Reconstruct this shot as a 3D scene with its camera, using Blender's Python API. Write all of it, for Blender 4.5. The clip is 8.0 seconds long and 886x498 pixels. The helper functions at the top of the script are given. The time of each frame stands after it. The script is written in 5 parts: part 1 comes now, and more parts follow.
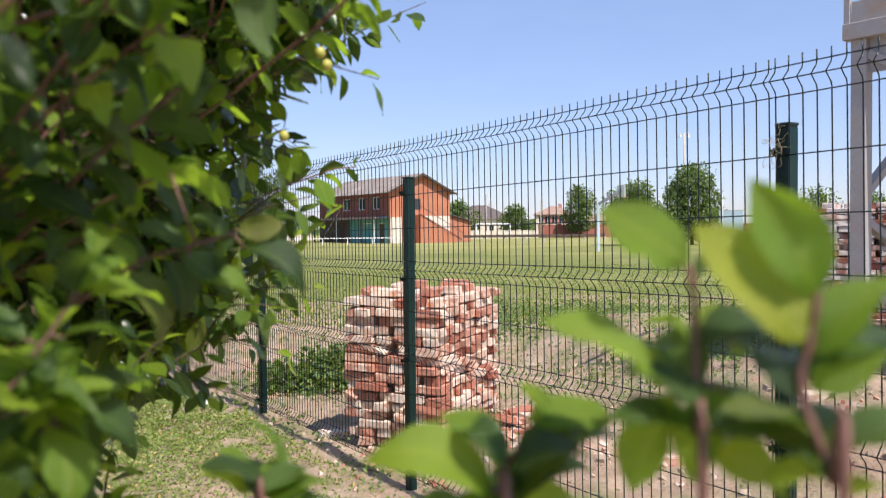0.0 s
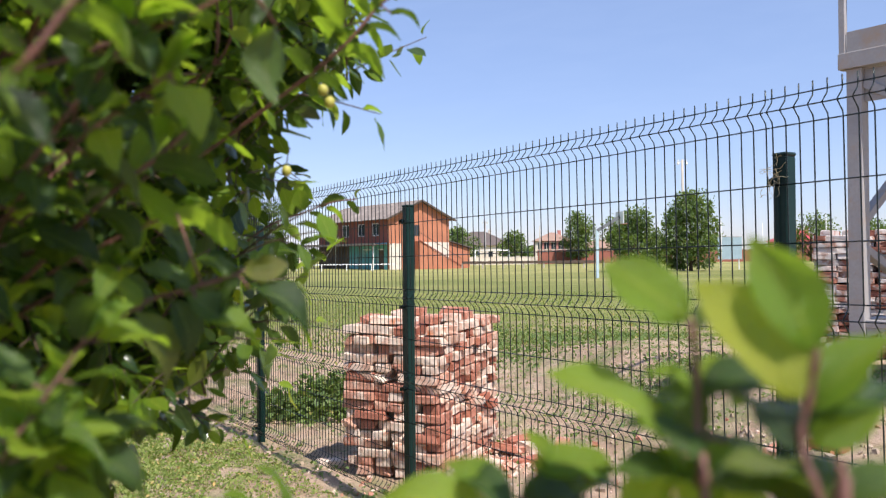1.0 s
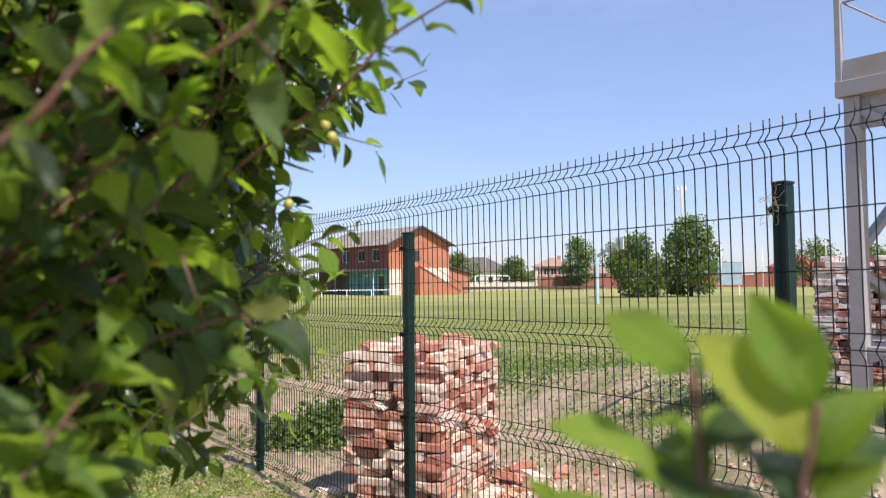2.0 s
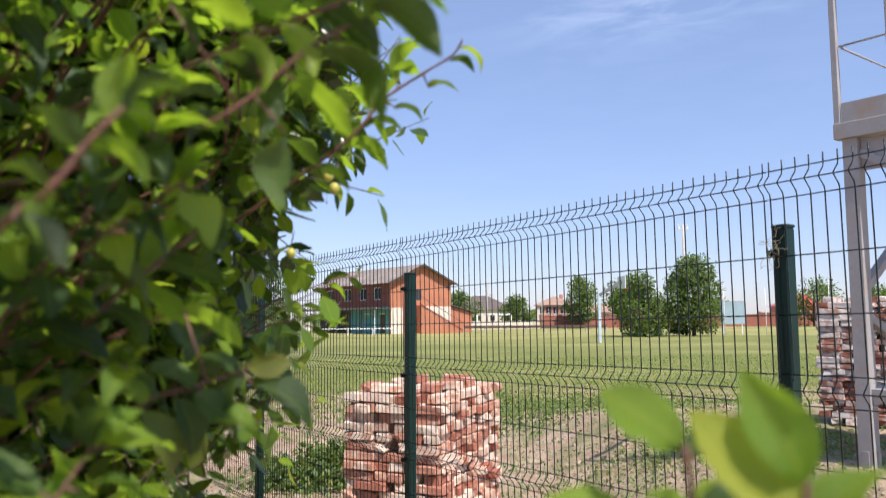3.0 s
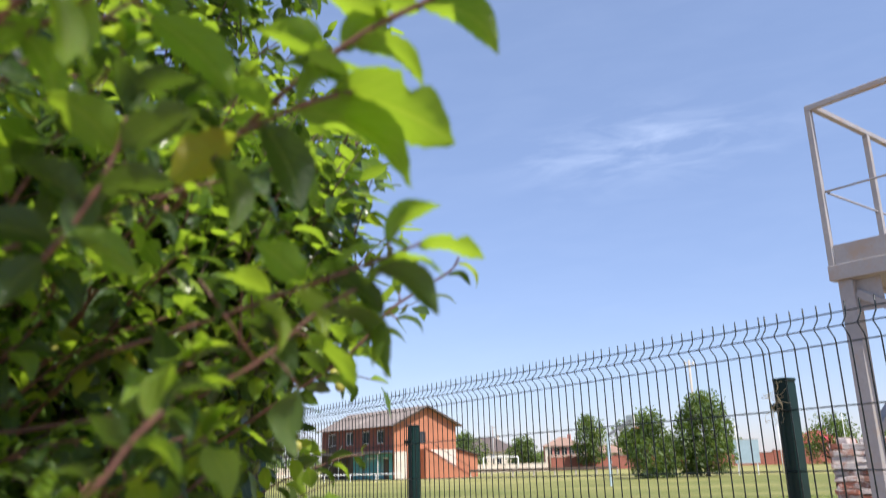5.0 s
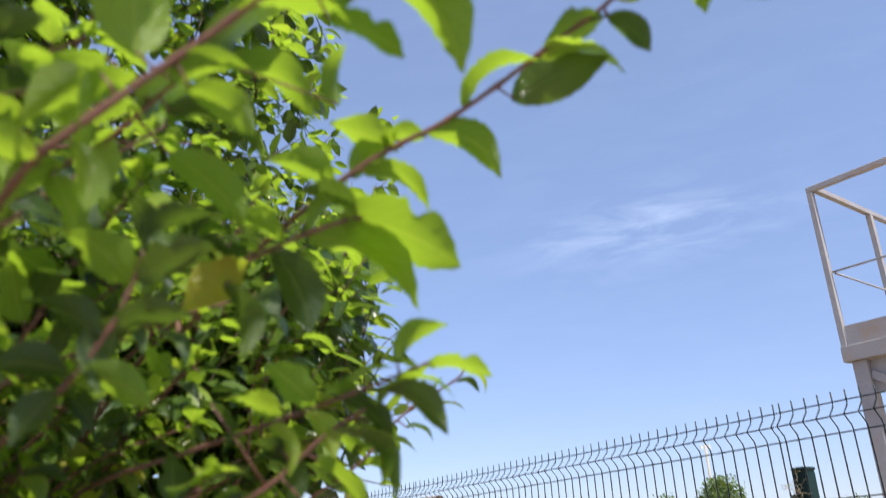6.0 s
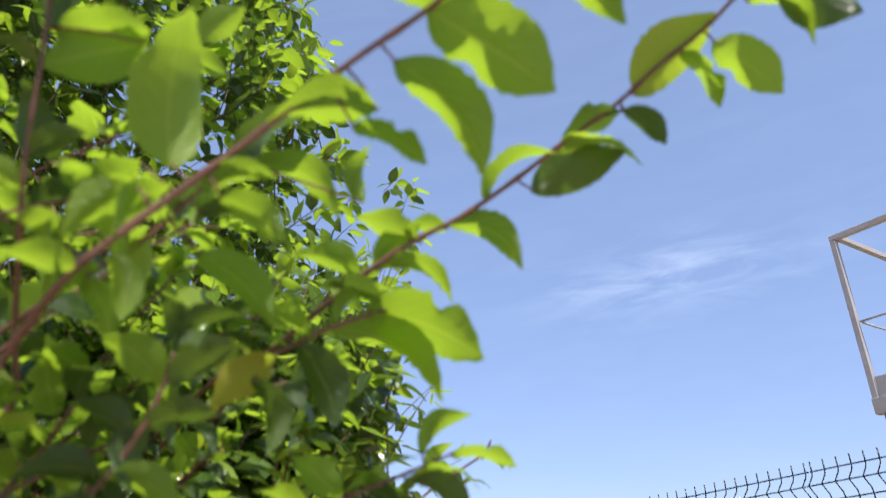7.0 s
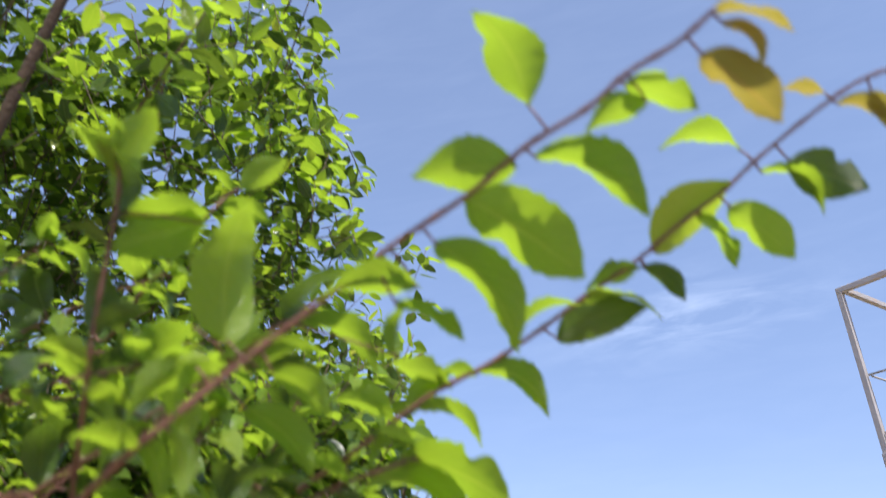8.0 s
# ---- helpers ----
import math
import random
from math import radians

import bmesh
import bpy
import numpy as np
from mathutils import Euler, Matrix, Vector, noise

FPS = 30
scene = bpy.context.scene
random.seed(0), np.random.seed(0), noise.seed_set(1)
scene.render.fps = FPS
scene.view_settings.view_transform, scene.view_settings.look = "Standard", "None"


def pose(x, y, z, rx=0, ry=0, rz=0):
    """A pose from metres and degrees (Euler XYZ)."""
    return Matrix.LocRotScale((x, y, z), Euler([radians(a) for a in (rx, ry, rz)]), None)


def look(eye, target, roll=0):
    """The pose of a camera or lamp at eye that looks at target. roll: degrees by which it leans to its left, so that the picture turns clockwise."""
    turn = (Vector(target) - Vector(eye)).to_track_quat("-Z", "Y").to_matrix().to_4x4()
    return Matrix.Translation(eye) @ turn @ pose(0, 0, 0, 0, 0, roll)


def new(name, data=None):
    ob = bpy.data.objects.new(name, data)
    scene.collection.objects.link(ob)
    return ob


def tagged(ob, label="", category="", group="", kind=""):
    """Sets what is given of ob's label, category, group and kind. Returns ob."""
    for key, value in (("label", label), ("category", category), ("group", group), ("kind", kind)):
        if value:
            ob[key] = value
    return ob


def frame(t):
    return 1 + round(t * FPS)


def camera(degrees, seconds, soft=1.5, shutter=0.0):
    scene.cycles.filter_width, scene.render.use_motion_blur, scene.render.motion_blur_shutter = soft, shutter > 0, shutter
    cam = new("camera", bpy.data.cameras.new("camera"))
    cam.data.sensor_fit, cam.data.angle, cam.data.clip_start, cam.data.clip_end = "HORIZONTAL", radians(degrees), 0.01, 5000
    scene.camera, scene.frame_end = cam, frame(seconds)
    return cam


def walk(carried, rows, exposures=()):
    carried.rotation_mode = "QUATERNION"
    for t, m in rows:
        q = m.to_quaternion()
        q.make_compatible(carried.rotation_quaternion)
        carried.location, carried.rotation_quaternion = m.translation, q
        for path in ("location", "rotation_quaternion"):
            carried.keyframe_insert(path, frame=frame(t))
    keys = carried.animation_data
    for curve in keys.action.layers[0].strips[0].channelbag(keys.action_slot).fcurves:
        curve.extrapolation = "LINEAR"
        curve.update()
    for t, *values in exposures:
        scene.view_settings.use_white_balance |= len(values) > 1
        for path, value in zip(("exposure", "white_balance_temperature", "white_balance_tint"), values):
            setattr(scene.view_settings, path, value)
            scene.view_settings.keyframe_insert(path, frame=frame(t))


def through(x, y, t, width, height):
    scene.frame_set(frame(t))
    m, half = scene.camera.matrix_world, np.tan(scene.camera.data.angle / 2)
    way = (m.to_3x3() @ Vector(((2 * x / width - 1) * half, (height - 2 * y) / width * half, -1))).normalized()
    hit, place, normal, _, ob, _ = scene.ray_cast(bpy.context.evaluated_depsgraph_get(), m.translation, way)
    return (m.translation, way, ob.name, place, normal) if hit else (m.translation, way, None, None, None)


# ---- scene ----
cam = camera(59.0, 8.0, soft=1.15, shutter=0.8)
cam.data.dof.use_dof, cam.data.dof.focus_distance, cam.data.dof.aperture_fstop = True, 6.0, 7.4
PATH = [
    (0, (-0.45, -0.121, 1.6), (-0.268, 1.87, 1.547), -0.5),
    (0.5, (-0.452, -0.126, 1.605), (-0.266, 1.865, 1.588), -0.4),
    (1, (-0.453, -0.127, 1.61), (-0.268, 1.865, 1.624), -0.5),
    (2.5, (-0.455, -0.135, 1.625), (-0.27, 1.853, 1.747), -0.5),
    (3, (-0.454, -0.14, 1.633), (-0.273, 1.844, 1.81), -0.4),
    (3.5, (-0.453, -0.149, 1.648), (-0.277, 1.828, 1.895), -0.6),
    (4, (-0.457, -0.168, 1.664), (-0.284, 1.796, 1.998), -0.8),
    (5.5, (-0.455, -0.213, 1.707), (-0.286, 1.679, 2.336), -1.8),
    (6, (-0.456, -0.221, 1.715), (-0.300, 1.635, 2.444), -2.3),
    (6.5, (-0.466, -0.239, 1.725), (-0.343, 1.594, 2.515), -2.3),
    (7, (-0.458, -0.241, 1.738), (-0.352, 1.567, 2.586), -2.4),
    (7.5, (-0.455, -0.283, 1.753), (-0.359, 1.506, 2.642), -2.0),
    (8, (-0.478, -0.305, 1.796), (-0.383, 1.457, 2.737), -1.9),
]
walk(cam, [(t, look(eye, target, roll)) for t, eye, target, roll in PATH], [(0, 0.5, 6500, 13), (4, 0.5, 6500, 13), (6, 0.54, 6500, 13), (8, 0.62, 6500, 13)])

# ---- world, sun, exposure ----
SUN_TO = Vector((0.26, -0.50, 0.83)).normalized()
sun = new("sun", bpy.data.lights.new("sun", "SUN"))
sun.data.energy, sun.data.angle, sun.data.color = 4.6, radians(0.53), (1.0, 0.95, 0.87)
sun.matrix_world = look(SUN_TO * 50, (0, 0, 0))


def build_world():
    w = bpy.data.worlds.new("sky")
    w.use_nodes = True
    scene.world = w
    nt = w.node_tree
    nt.nodes.clear()
    out = nt.nodes.new("ShaderNodeOutputWorld")
    bg = nt.nodes.new("ShaderNodeBackground")
    sky = nt.nodes.new("ShaderNodeTexSky")
    sky.sky_type, sky.sun_disc = "NISHITA", False
    sky.sun_elevation = math.asin(SUN_TO.z)
    sky.sun_rotation = math.atan2(SUN_TO.x, SUN_TO.y)
    sky.air_density, sky.dust_density, sky.ozone_density = 1.0, 0.3, 3.0
    bg.inputs["Strength"].default_value = 0.105
    # thin cirrus
    tc = nt.nodes.new("ShaderNodeTexCoord")
    c = Vector((0.327, 0.871, 0.367)).normalized()
    u = Vector((0.186, -0.074, 0.004))
    u = (u - c * u.dot(c)).normalized()
    v = c.cross(u)

    def dot(vec):
        n = nt.nodes.new("ShaderNodeVectorMath")
        n.operation = "DOT_PRODUCT"
        nt.links.new(tc.outputs["Generated"], n.inputs[0])
        n.inputs[1].default_value = vec
        return n.outputs["Value"]

    def op(kind, a, b=None):
        n = nt.nodes.new("ShaderNodeMath")
        n.operation = kind
        for k, val in enumerate((a, b)):
            if val is None:
                continue
            if isinstance(val, (int, float)):
                n.inputs[k].default_value = val
            else:
                nt.links.new(val, n.inputs[k])
        return n.outputs[0]

    du, dv = dot(u), dot(v)
    comb = nt.nodes.new("ShaderNodeCombineXYZ")
    nt.links.new(op("MULTIPLY", du, 5.0), comb.inputs[0])
    nt.links.new(op("MULTIPLY", dv, 22.0), comb.inputs[1])
    nz = nt.nodes.new("ShaderNodeTexNoise")
    nz.inputs["Scale"].default_value, nz.inputs["Detail"].default_value = 1.6, 8
    nz.inputs["Roughness"].default_value, nz.inputs["Distortion"].default_value = 0.6, 0.5
    nt.links.new(comb.outputs[0], nz.inputs["Vector"])
    wide = op("POWER", 2.718, op("MULTIPLY", op("MULTIPLY", du, du), -60.0))
    thin = op("POWER", 2.718, op("MULTIPLY", op("MULTIPLY", dv, dv), -700.0))
    veil = op("MULTIPLY", op("MULTIPLY", wide, thin), 0.42)
    base = op("ADD", veil, 0.03)
    ramp = nt.nodes.new("ShaderNodeMapRange")
    ramp.inputs[1].default_value, ramp.inputs[2].default_value = 0.42, 0.85
    nt.links.new(nz.outputs["Fac"], ramp.inputs[0])
    amount = op("ADD", op("MULTIPLY", op("MULTIPLY", ramp.outputs[0], base), 1.1), 0.18)
    mix = nt.nodes.new("ShaderNodeMix")
    mix.data_type = "RGBA"
    nt.links.new(amount, mix.inputs["Factor"])
    haze = nt.nodes.new("ShaderNodeMix")
    haze.data_type, haze.blend_type = "RGBA", "MULTIPLY"
    haze.inputs["Factor"].default_value = 1.0
    nt.links.new(sky.outputs[0], haze.inputs["A"])
    haze.inputs["B"].default_value = (0.84, 0.965, 1.16, 1)
    # the air over the horizon is a shade more violet
    low = nt.nodes.new("ShaderNodeMapRange")
    low.inputs[1].default_value, low.inputs[2].default_value = 0.5, 0.0
    nt.links.new(dot((0, 0, 1)), low.inputs[0])
    dusk = nt.nodes.new("ShaderNodeMix")
    dusk.data_type, dusk.blend_type = "RGBA", "MULTIPLY"
    nt.links.new(low.outputs[0], dusk.inputs["Factor"])
    nt.links.new(haze.outputs["Result"], dusk.inputs["A"])
    dusk.inputs["B"].default_value = (0.965, 0.81, 0.82, 1)
    nt.links.new(dusk.outputs["Result"], mix.inputs["A"])
    mix.inputs["B"].default_value = (6.2, 7.4, 9.6, 1)
    nt.links.new(mix.outputs["Result"], bg.inputs["Color"])
    nt.links.new(bg.outputs[0], out.inputs[0])


build_world()


# ---- materials ----
def material(name, rough=0.8, metal=0.0):
    m = bpy.data.materials.new(name)
    m.use_nodes = True
    b = m.node_tree.nodes["Principled BSDF"]
    b.inputs["Roughness"].default_value, b.inputs["Metallic"].default_value = rough, metal
    return m, m.node_tree, b


def node(nt, kind, **values):
    n = nt.nodes.new(kind)
    for key, val in values.items():
        n.inputs[key.replace("_", " ")].default_value = val
    return n


def noise_at(nt, scale, detail=4, rough=0.55, source=None):
    n = node(nt, "ShaderNodeTexNoise", Scale=scale, Detail=detail, Roughness=rough)
    if source is None:
        tc = nt.nodes.new("ShaderNodeTexCoord")
        source = tc.outputs["Object"]
    nt.links.new(source, n.inputs["Vector"])
    return n.outputs["Fac"]


def ramp_of(nt, fac, stops):
    r = nt.nodes.new("ShaderNodeValToRGB")
    el = r.color_ramp.elements
    while len(el) < len(stops):
        el.new(0.5)
    for e, (p, c) in zip(el, stops):
        e.position, e.color = p, (*c, 1)
    nt.links.new(fac, r.inputs[0])
    return r.outputs[0]


def mix_col(nt, fac, a, b, kind="MIX"):
    m = nt.nodes.new("ShaderNodeMix")
    m.data_type, m.blend_type = "RGBA", kind
    for key, val in (("Factor", fac), ("A", a), ("B", b)):
        sock = [s for s in m.inputs if s.name == key and (s.type == "RGBA" or key == "Factor")][0]
        if isinstance(val, tuple):
            sock.default_value = (*val, 1)
        elif isinstance(val, (int, float)):
            sock.default_value = val
        else:
            nt.links.new(val, sock)
    return [s for s in m.outputs if s.type == "RGBA"][0]


def step_of(nt, fac, lo, hi):
    r = nt.nodes.new("ShaderNodeMapRange")
    r.inputs[1].default_value, r.inputs[2].default_value = lo, hi
    nt.links.new(fac, r.inputs[0])
    return r.outputs[0]


def relief(nt, b, fac, strength, distance):
    n = node(nt, "ShaderNodeBump", Strength=strength, Distance=distance)
    nt.links.new(fac, n.inputs["Height"])
    nt.links.new(n.outputs[0], b.inputs["Normal"])


def plain(name, col, rough=0.7, metal=0.0, vary=0.25, scale=6.0, bump=0.15, dist=0.004, dirt=None):
    """A painted, rendered or bare surface: colour with mottling at two scales and fine relief."""
    m, nt, b = material(name, rough, metal)
    big, fine = noise_at(nt, scale), noise_at(nt, scale * 9)
    dark = tuple(c * (1 - vary) for c in col)
    lite = tuple(min(1, c * (1 + vary * 0.5)) for c in col)
    c = ramp_of(nt, big, [(0.3, dark), (0.6, col), (0.8, lite)])
    c = mix_col(nt, step_of(nt, fine, 0.45, 0.75), c, dark)
    if dirt:
        c = mix_col(nt, step_of(nt, noise_at(nt, scale * 0.6, 8, 0.7), 0.52, 0.7), c, dirt)
    nt.links.new(c, b.inputs["Base Color"])
    relief(nt, b, fine, bump, dist)
    return m


def leaf_material(name, dark, mid, lite, gloss=0.38, through=0.4, lit=(0.36, 0.52, 0.05)):
    m, nt, b = material(name, gloss)
    geo = nt.nodes.new("ShaderNodeNewGeometry")
    info = nt.nodes.new("ShaderNodeObjectInfo")
    add = nt.nodes.new("ShaderNodeMath")
    add.operation = "ADD"
    nt.links.new(geo.outputs["Random Per Island"], add.inputs[0])
    nt.links.new(info.outputs["Random"], add.inputs[1])
    fr = nt.nodes.new("ShaderNodeMath")
    fr.operation = "FRACT"
    nt.links.new(add.outputs[0], fr.inputs[0])
    col = ramp_of(nt, fr.outputs[0], [(0.0, dark), (0.55, mid), (0.93, lite), (1.0, tuple((lite[0] * 1.7, lite[1] * 1.05, lite[2])))])
    uv = nt.nodes.new("ShaderNodeUVMap")
    uv.uv_map = "leaf"
    sep = nt.nodes.new("ShaderNodeSeparateXYZ")
    nt.links.new(uv.outputs[0], sep.inputs[0])

    def op(kind, a, v):
        n = nt.nodes.new("ShaderNodeMath")
        n.operation = kind
        nt.links.new(a, n.inputs[0])
        if isinstance(v, (int, float)):
            n.inputs[1].default_value = v
        else:
            nt.links.new(v, n.inputs[1])
        return n.outputs[0]

    across = op("ABSOLUTE", op("SUBTRACT", sep.outputs[0], 0.5), 0.0)
    rib = step_of(nt, across, 0.045, 0.012)
    slant = op("SUBTRACT", op("MULTIPLY", sep.outputs[1], 7.0), op("MULTIPLY", across, 5.0))
    vein = step_of(nt, op("ABSOLUTE", op("SUBTRACT", op("FRACT", slant, 0.0), 0.5), 0.0), 0.1, 0.02)
    lines = op("MAXIMUM", rib, op("MULTIPLY", vein, 0.45))
    mott = noise_at(nt, 90.0, 3, 0.6)
    col = mix_col(nt, op("MULTIPLY", step_of(nt, mott, 0.5, 0.8), 0.35), col, dark)
    col = mix_col(nt, op("MULTIPLY", lines, 0.7), col, (min(1, lite[0] * 1.5), min(1, lite[1] * 1.25), lite[2] * 1.5))
    nt.links.new(col, b.inputs["Base Color"])
    relief(nt, b, op("ADD", lines, op("MULTIPLY", mott, 0.5)), 0.6, 0.002)
    tr = nt.nodes.new("ShaderNodeBsdfTranslucent")
    glow = mix_col(nt, 0.75, col, lit, "MIX")
    nt.links.new(glow, tr.inputs["Color"])
    mx = nt.nodes.new("ShaderNodeMixShader")
    mx.inputs[0].default_value = through
    nt.links.new(b.outputs[0], mx.inputs[1])
    nt.links.new(tr.outputs[0], mx.inputs[2])
    nt.links.new(mx.outputs[0], nt.nodes["Material Output"].inputs[0])
    return m


def brick_material(name, ramp, mortar, amount):
    m, nt, b = material(name, 0.9)
    info = nt.nodes.new("ShaderNodeObjectInfo")
    geo = nt.nodes.new("ShaderNodeNewGeometry")
    add = nt.nodes.new("ShaderNodeMath")
    add.operation = "ADD"
    nt.links.new(geo.outputs["Random Per Island"], add.inputs[0])
    nt.links.new(info.outputs["Random"], add.inputs[1])
    fr = nt.nodes.new("ShaderNodeMath")
    fr.operation = "FRACT"
    nt.links.new(add.outputs[0], fr.inputs[0])
    col = ramp_of(nt, fr.outputs[0], ramp)
    pos = geo.outputs["Position"]
    fine, mid = noise_at(nt, 120.0, 5, 0.65, pos), noise_at(nt, 11.0, 6, 0.62, pos)
    col = mix_col(nt, step_of(nt, fine, 0.45, 0.8), col, tuple(c * 0.6 for c in ramp[0][1]))
    shift = nt.nodes.new("ShaderNodeMath")
    shift.operation = "MULTIPLY_ADD"
    nt.links.new(fr.outputs[0], shift.inputs[0])
    shift.inputs[1].default_value = 0.28
    nt.links.new(mid, shift.inputs[2])
    col = mix_col(nt, step_of(nt, shift.outputs[0], amount, amount + 0.16), col, mortar)
    nt.links.new(col, b.inputs["Base Color"])
    mixed = nt.nodes.new("ShaderNodeMath")
    mixed.operation = "ADD"
    nt.links.new(fine, mixed.inputs[0])
    nt.links.new(mid, mixed.inputs[1])
    relief(nt, b, mixed.outputs[0], 0.6, 0.008)
    return m


def ground_material():
    """Dry soil with rubble dust near the fence, weedy patches, and the mown field beyond."""
    m, nt, b = material("ground_soil_and_grass", 0.95)
    geo = nt.nodes.new("ShaderNodeNewGeometry")
    pos = geo.outputs["Position"]
    sep = nt.nodes.new("ShaderNodeSeparateXYZ")
    nt.links.new(pos, sep.inputs[0])
    big, mid = noise_at(nt, 0.35, 5, 0.6, pos), noise_at(nt, 2.2, 6, 0.65, pos)
    fine, dust = noise_at(nt, 26.0, 5, 0.7, pos), noise_at(nt, 110.0, 3, 0.7, pos)
    soil = ramp_of(nt, mid, [(0.25, (0.26, 0.155, 0.10)), (0.5, (0.47, 0.325, 0.22)), (0.75, (0.62, 0.47, 0.345))])
    soil = mix_col(nt, step_of(nt, fine, 0.55, 0.75), soil, (0.19, 0.12, 0.08))
    soil = mix_col(nt, step_of(nt, dust, 0.6, 0.75), soil, (0.58, 0.48, 0.39))
    grass = ramp_of(nt, fine, [(0.3, (0.055, 0.10, 0.018)), (0.55, (0.13, 0.20, 0.035)), (0.8, (0.24, 0.28, 0.07))])
    field = ramp_of(nt, mid, [(0.3, (0.14, 0.155, 0.032)), (0.6, (0.205, 0.21, 0.048)), (0.85, (0.30, 0.27, 0.085))])
    # dry bands lie across the field
    st = nt.nodes.new("ShaderNodeMapping")
    st.inputs["Scale"].default_value = (0.4, 0.95, 1.0)
    nt.links.new(pos, st.inputs["Vector"])
    band = noise_at(nt, 0.13, 4, 0.6, st.outputs[0])
    field = mix_col(nt, step_of(nt, band, 0.46, 0.74), field, (0.38, 0.34, 0.12))
    far = step_of(nt, sep.outputs[1], 48.0, 74.0)
    fm = nt.nodes.new("ShaderNodeMath")
    fm.operation = "MULTIPLY"
    nt.links.new(far, fm.inputs[0])
    nt.links.new(step_of(nt, band, 0.34, 0.55), fm.inputs[1])
    field = mix_col(nt, fm.outputs[0], field, (0.36, 0.32, 0.11))
    field = mix_col(nt, step_of(nt, noise_at(nt, 0.9, 6, 0.7, st.outputs[0]), 0.45, 0.85), field, (0.10, 0.15, 0.025))
    # soil gives way to weeds in patches, and to the field further out
    edge = nt.nodes.new("ShaderNodeMath")
    edge.operation = "MULTIPLY_ADD"
    nt.links.new(big, edge.inputs[0])
    edge.inputs[1].default_value = 9.0
    nt.links.new(sep.outputs[1], edge.inputs[2])
    near = mix_col(nt, step_of(nt, noise_at(nt, 1.3, 8, 0.75, pos), 0.47, 0.72), soil, grass)
    c = mix_col(nt, step_of(nt, edge.outputs[0], 19.0, 23.0), near, field)
    nt.links.new(c, b.inputs["Base Color"])
    relief(nt, b, fine, 0.9, 0.05)
    return m


GROUND = ground_material()
POST_GREEN = plain("dark_green_powder_coat", (0.005, 0.027, 0.023), 0.35, vary=0.3, scale=8, bump=0.08)
WIRE_GREEN = plain("green_coated_wire", (0.004, 0.013, 0.012), 0.3, vary=0.2, scale=30)
STEEL_GREY = plain("grey_painted_steel", (0.36, 0.34, 0.33), 0.5, vary=0.14, scale=5, dirt=(0.36, 0.27, 0.20))
POST_GREEN.node_tree.nodes["Principled BSDF"].inputs["Specular IOR Level"].default_value = 0.25
ZINC = plain("zinc_clip", (0.62, 0.62, 0.6), 0.35, 0.8)
CONCRETE = plain("weathered_concrete", (0.52, 0.47, 0.41), 0.92, vary=0.3, scale=7, bump=0.5, dist=0.01)
BRICK_RED = brick_material("reclaimed_red_brick", [(0.0, (0.38, 0.13, 0.08)), (0.25, (0.50, 0.22, 0.145)), (0.5, (0.58, 0.33, 0.23)), (0.8, (0.64, 0.45, 0.34)), (0.92, (0.60, 0.22, 0.09)), (1.0, (0.56, 0.16, 0.06))], (0.72, 0.58, 0.47), 0.61)
BRICK_LIMED = brick_material("mortar_stained_brick", [(0.0, (0.24, 0.09, 0.06)), (0.4, (0.36, 0.14, 0.09)), (0.7, (0.42, 0.25, 0.19)), (1.0, (0.46, 0.16, 0.08))], (0.62, 0.56, 0.52), 0.595)
TWIG = plain("brown_twig", (0.11, 0.075, 0.04), 0.7, vary=0.35, scale=40)
BARK = plain("plum_bark", (0.10, 0.065, 0.045), 0.85, vary=0.4, scale=14, bump=0.5, dist=0.006)
SHOOT = plain("reddish_shoot", (0.19, 0.085, 0.06), 0.5, vary=0.35, scale=40)
LEAF = leaf_material("plum_leaf", (0.014, 0.034, 0.008), (0.034, 0.072, 0.012), (0.085, 0.145, 0.022), 0.21, 0.28, (0.24, 0.40, 0.03))
LEAF_YOUNG = leaf_material("young_plum_leaf", (0.08, 0.16, 0.016), (0.15, 0.26, 0.025), (0.25, 0.35, 0.04), 0.27, 0.5, (0.52, 0.76, 0.04))
LEAF_TIP = leaf_material("bronze_tip_leaf", (0.13, 0.14, 0.02), (0.21, 0.19, 0.03), (0.34, 0.19, 0.06), 0.3, 0.45, (0.52, 0.42, 0.06))
LEAF_FAR = leaf_material("broadleaf_foliage", (0.022, 0.045, 0.013), (0.052, 0.098, 0.024), (0.15, 0.22, 0.055), 0.5, 0.3)
LEAF_WEED = leaf_material("weed_leaf", (0.06, 0.11, 0.03), (0.11, 0.18, 0.05), (0.20, 0.25, 0.08), 0.6, 0.3)
BLADE = leaf_material("grass_blade", (0.14, 0.21, 0.04), (0.22, 0.30, 0.06), (0.42, 0.40, 0.16), 0.7, 0.35)


# ---- mesh helpers ----
def to_object(name, bm, mat, parent=None, label=""):
    me = bpy.data.meshes.new(name)
    bm.to_mesh(me)
    bm.free()
    me.materials.append(mat)
    ob = new(name, me)
    ob.parent = parent
    return tagged(ob, label)


def part(name, bm, mat, parent, label=""):
    return to_object(name, bm, mat, parent, label)


def thing(name, place, turn, label, category, group="", kind=""):
    """An empty at a thing's base, turned about the vertical by degrees."""
    ob = new(name)
    ob.empty_display_size = 0.1
    ob.matrix_world = pose(*place, 0, 0, turn)
    return tagged(ob, label, category, group, kind)


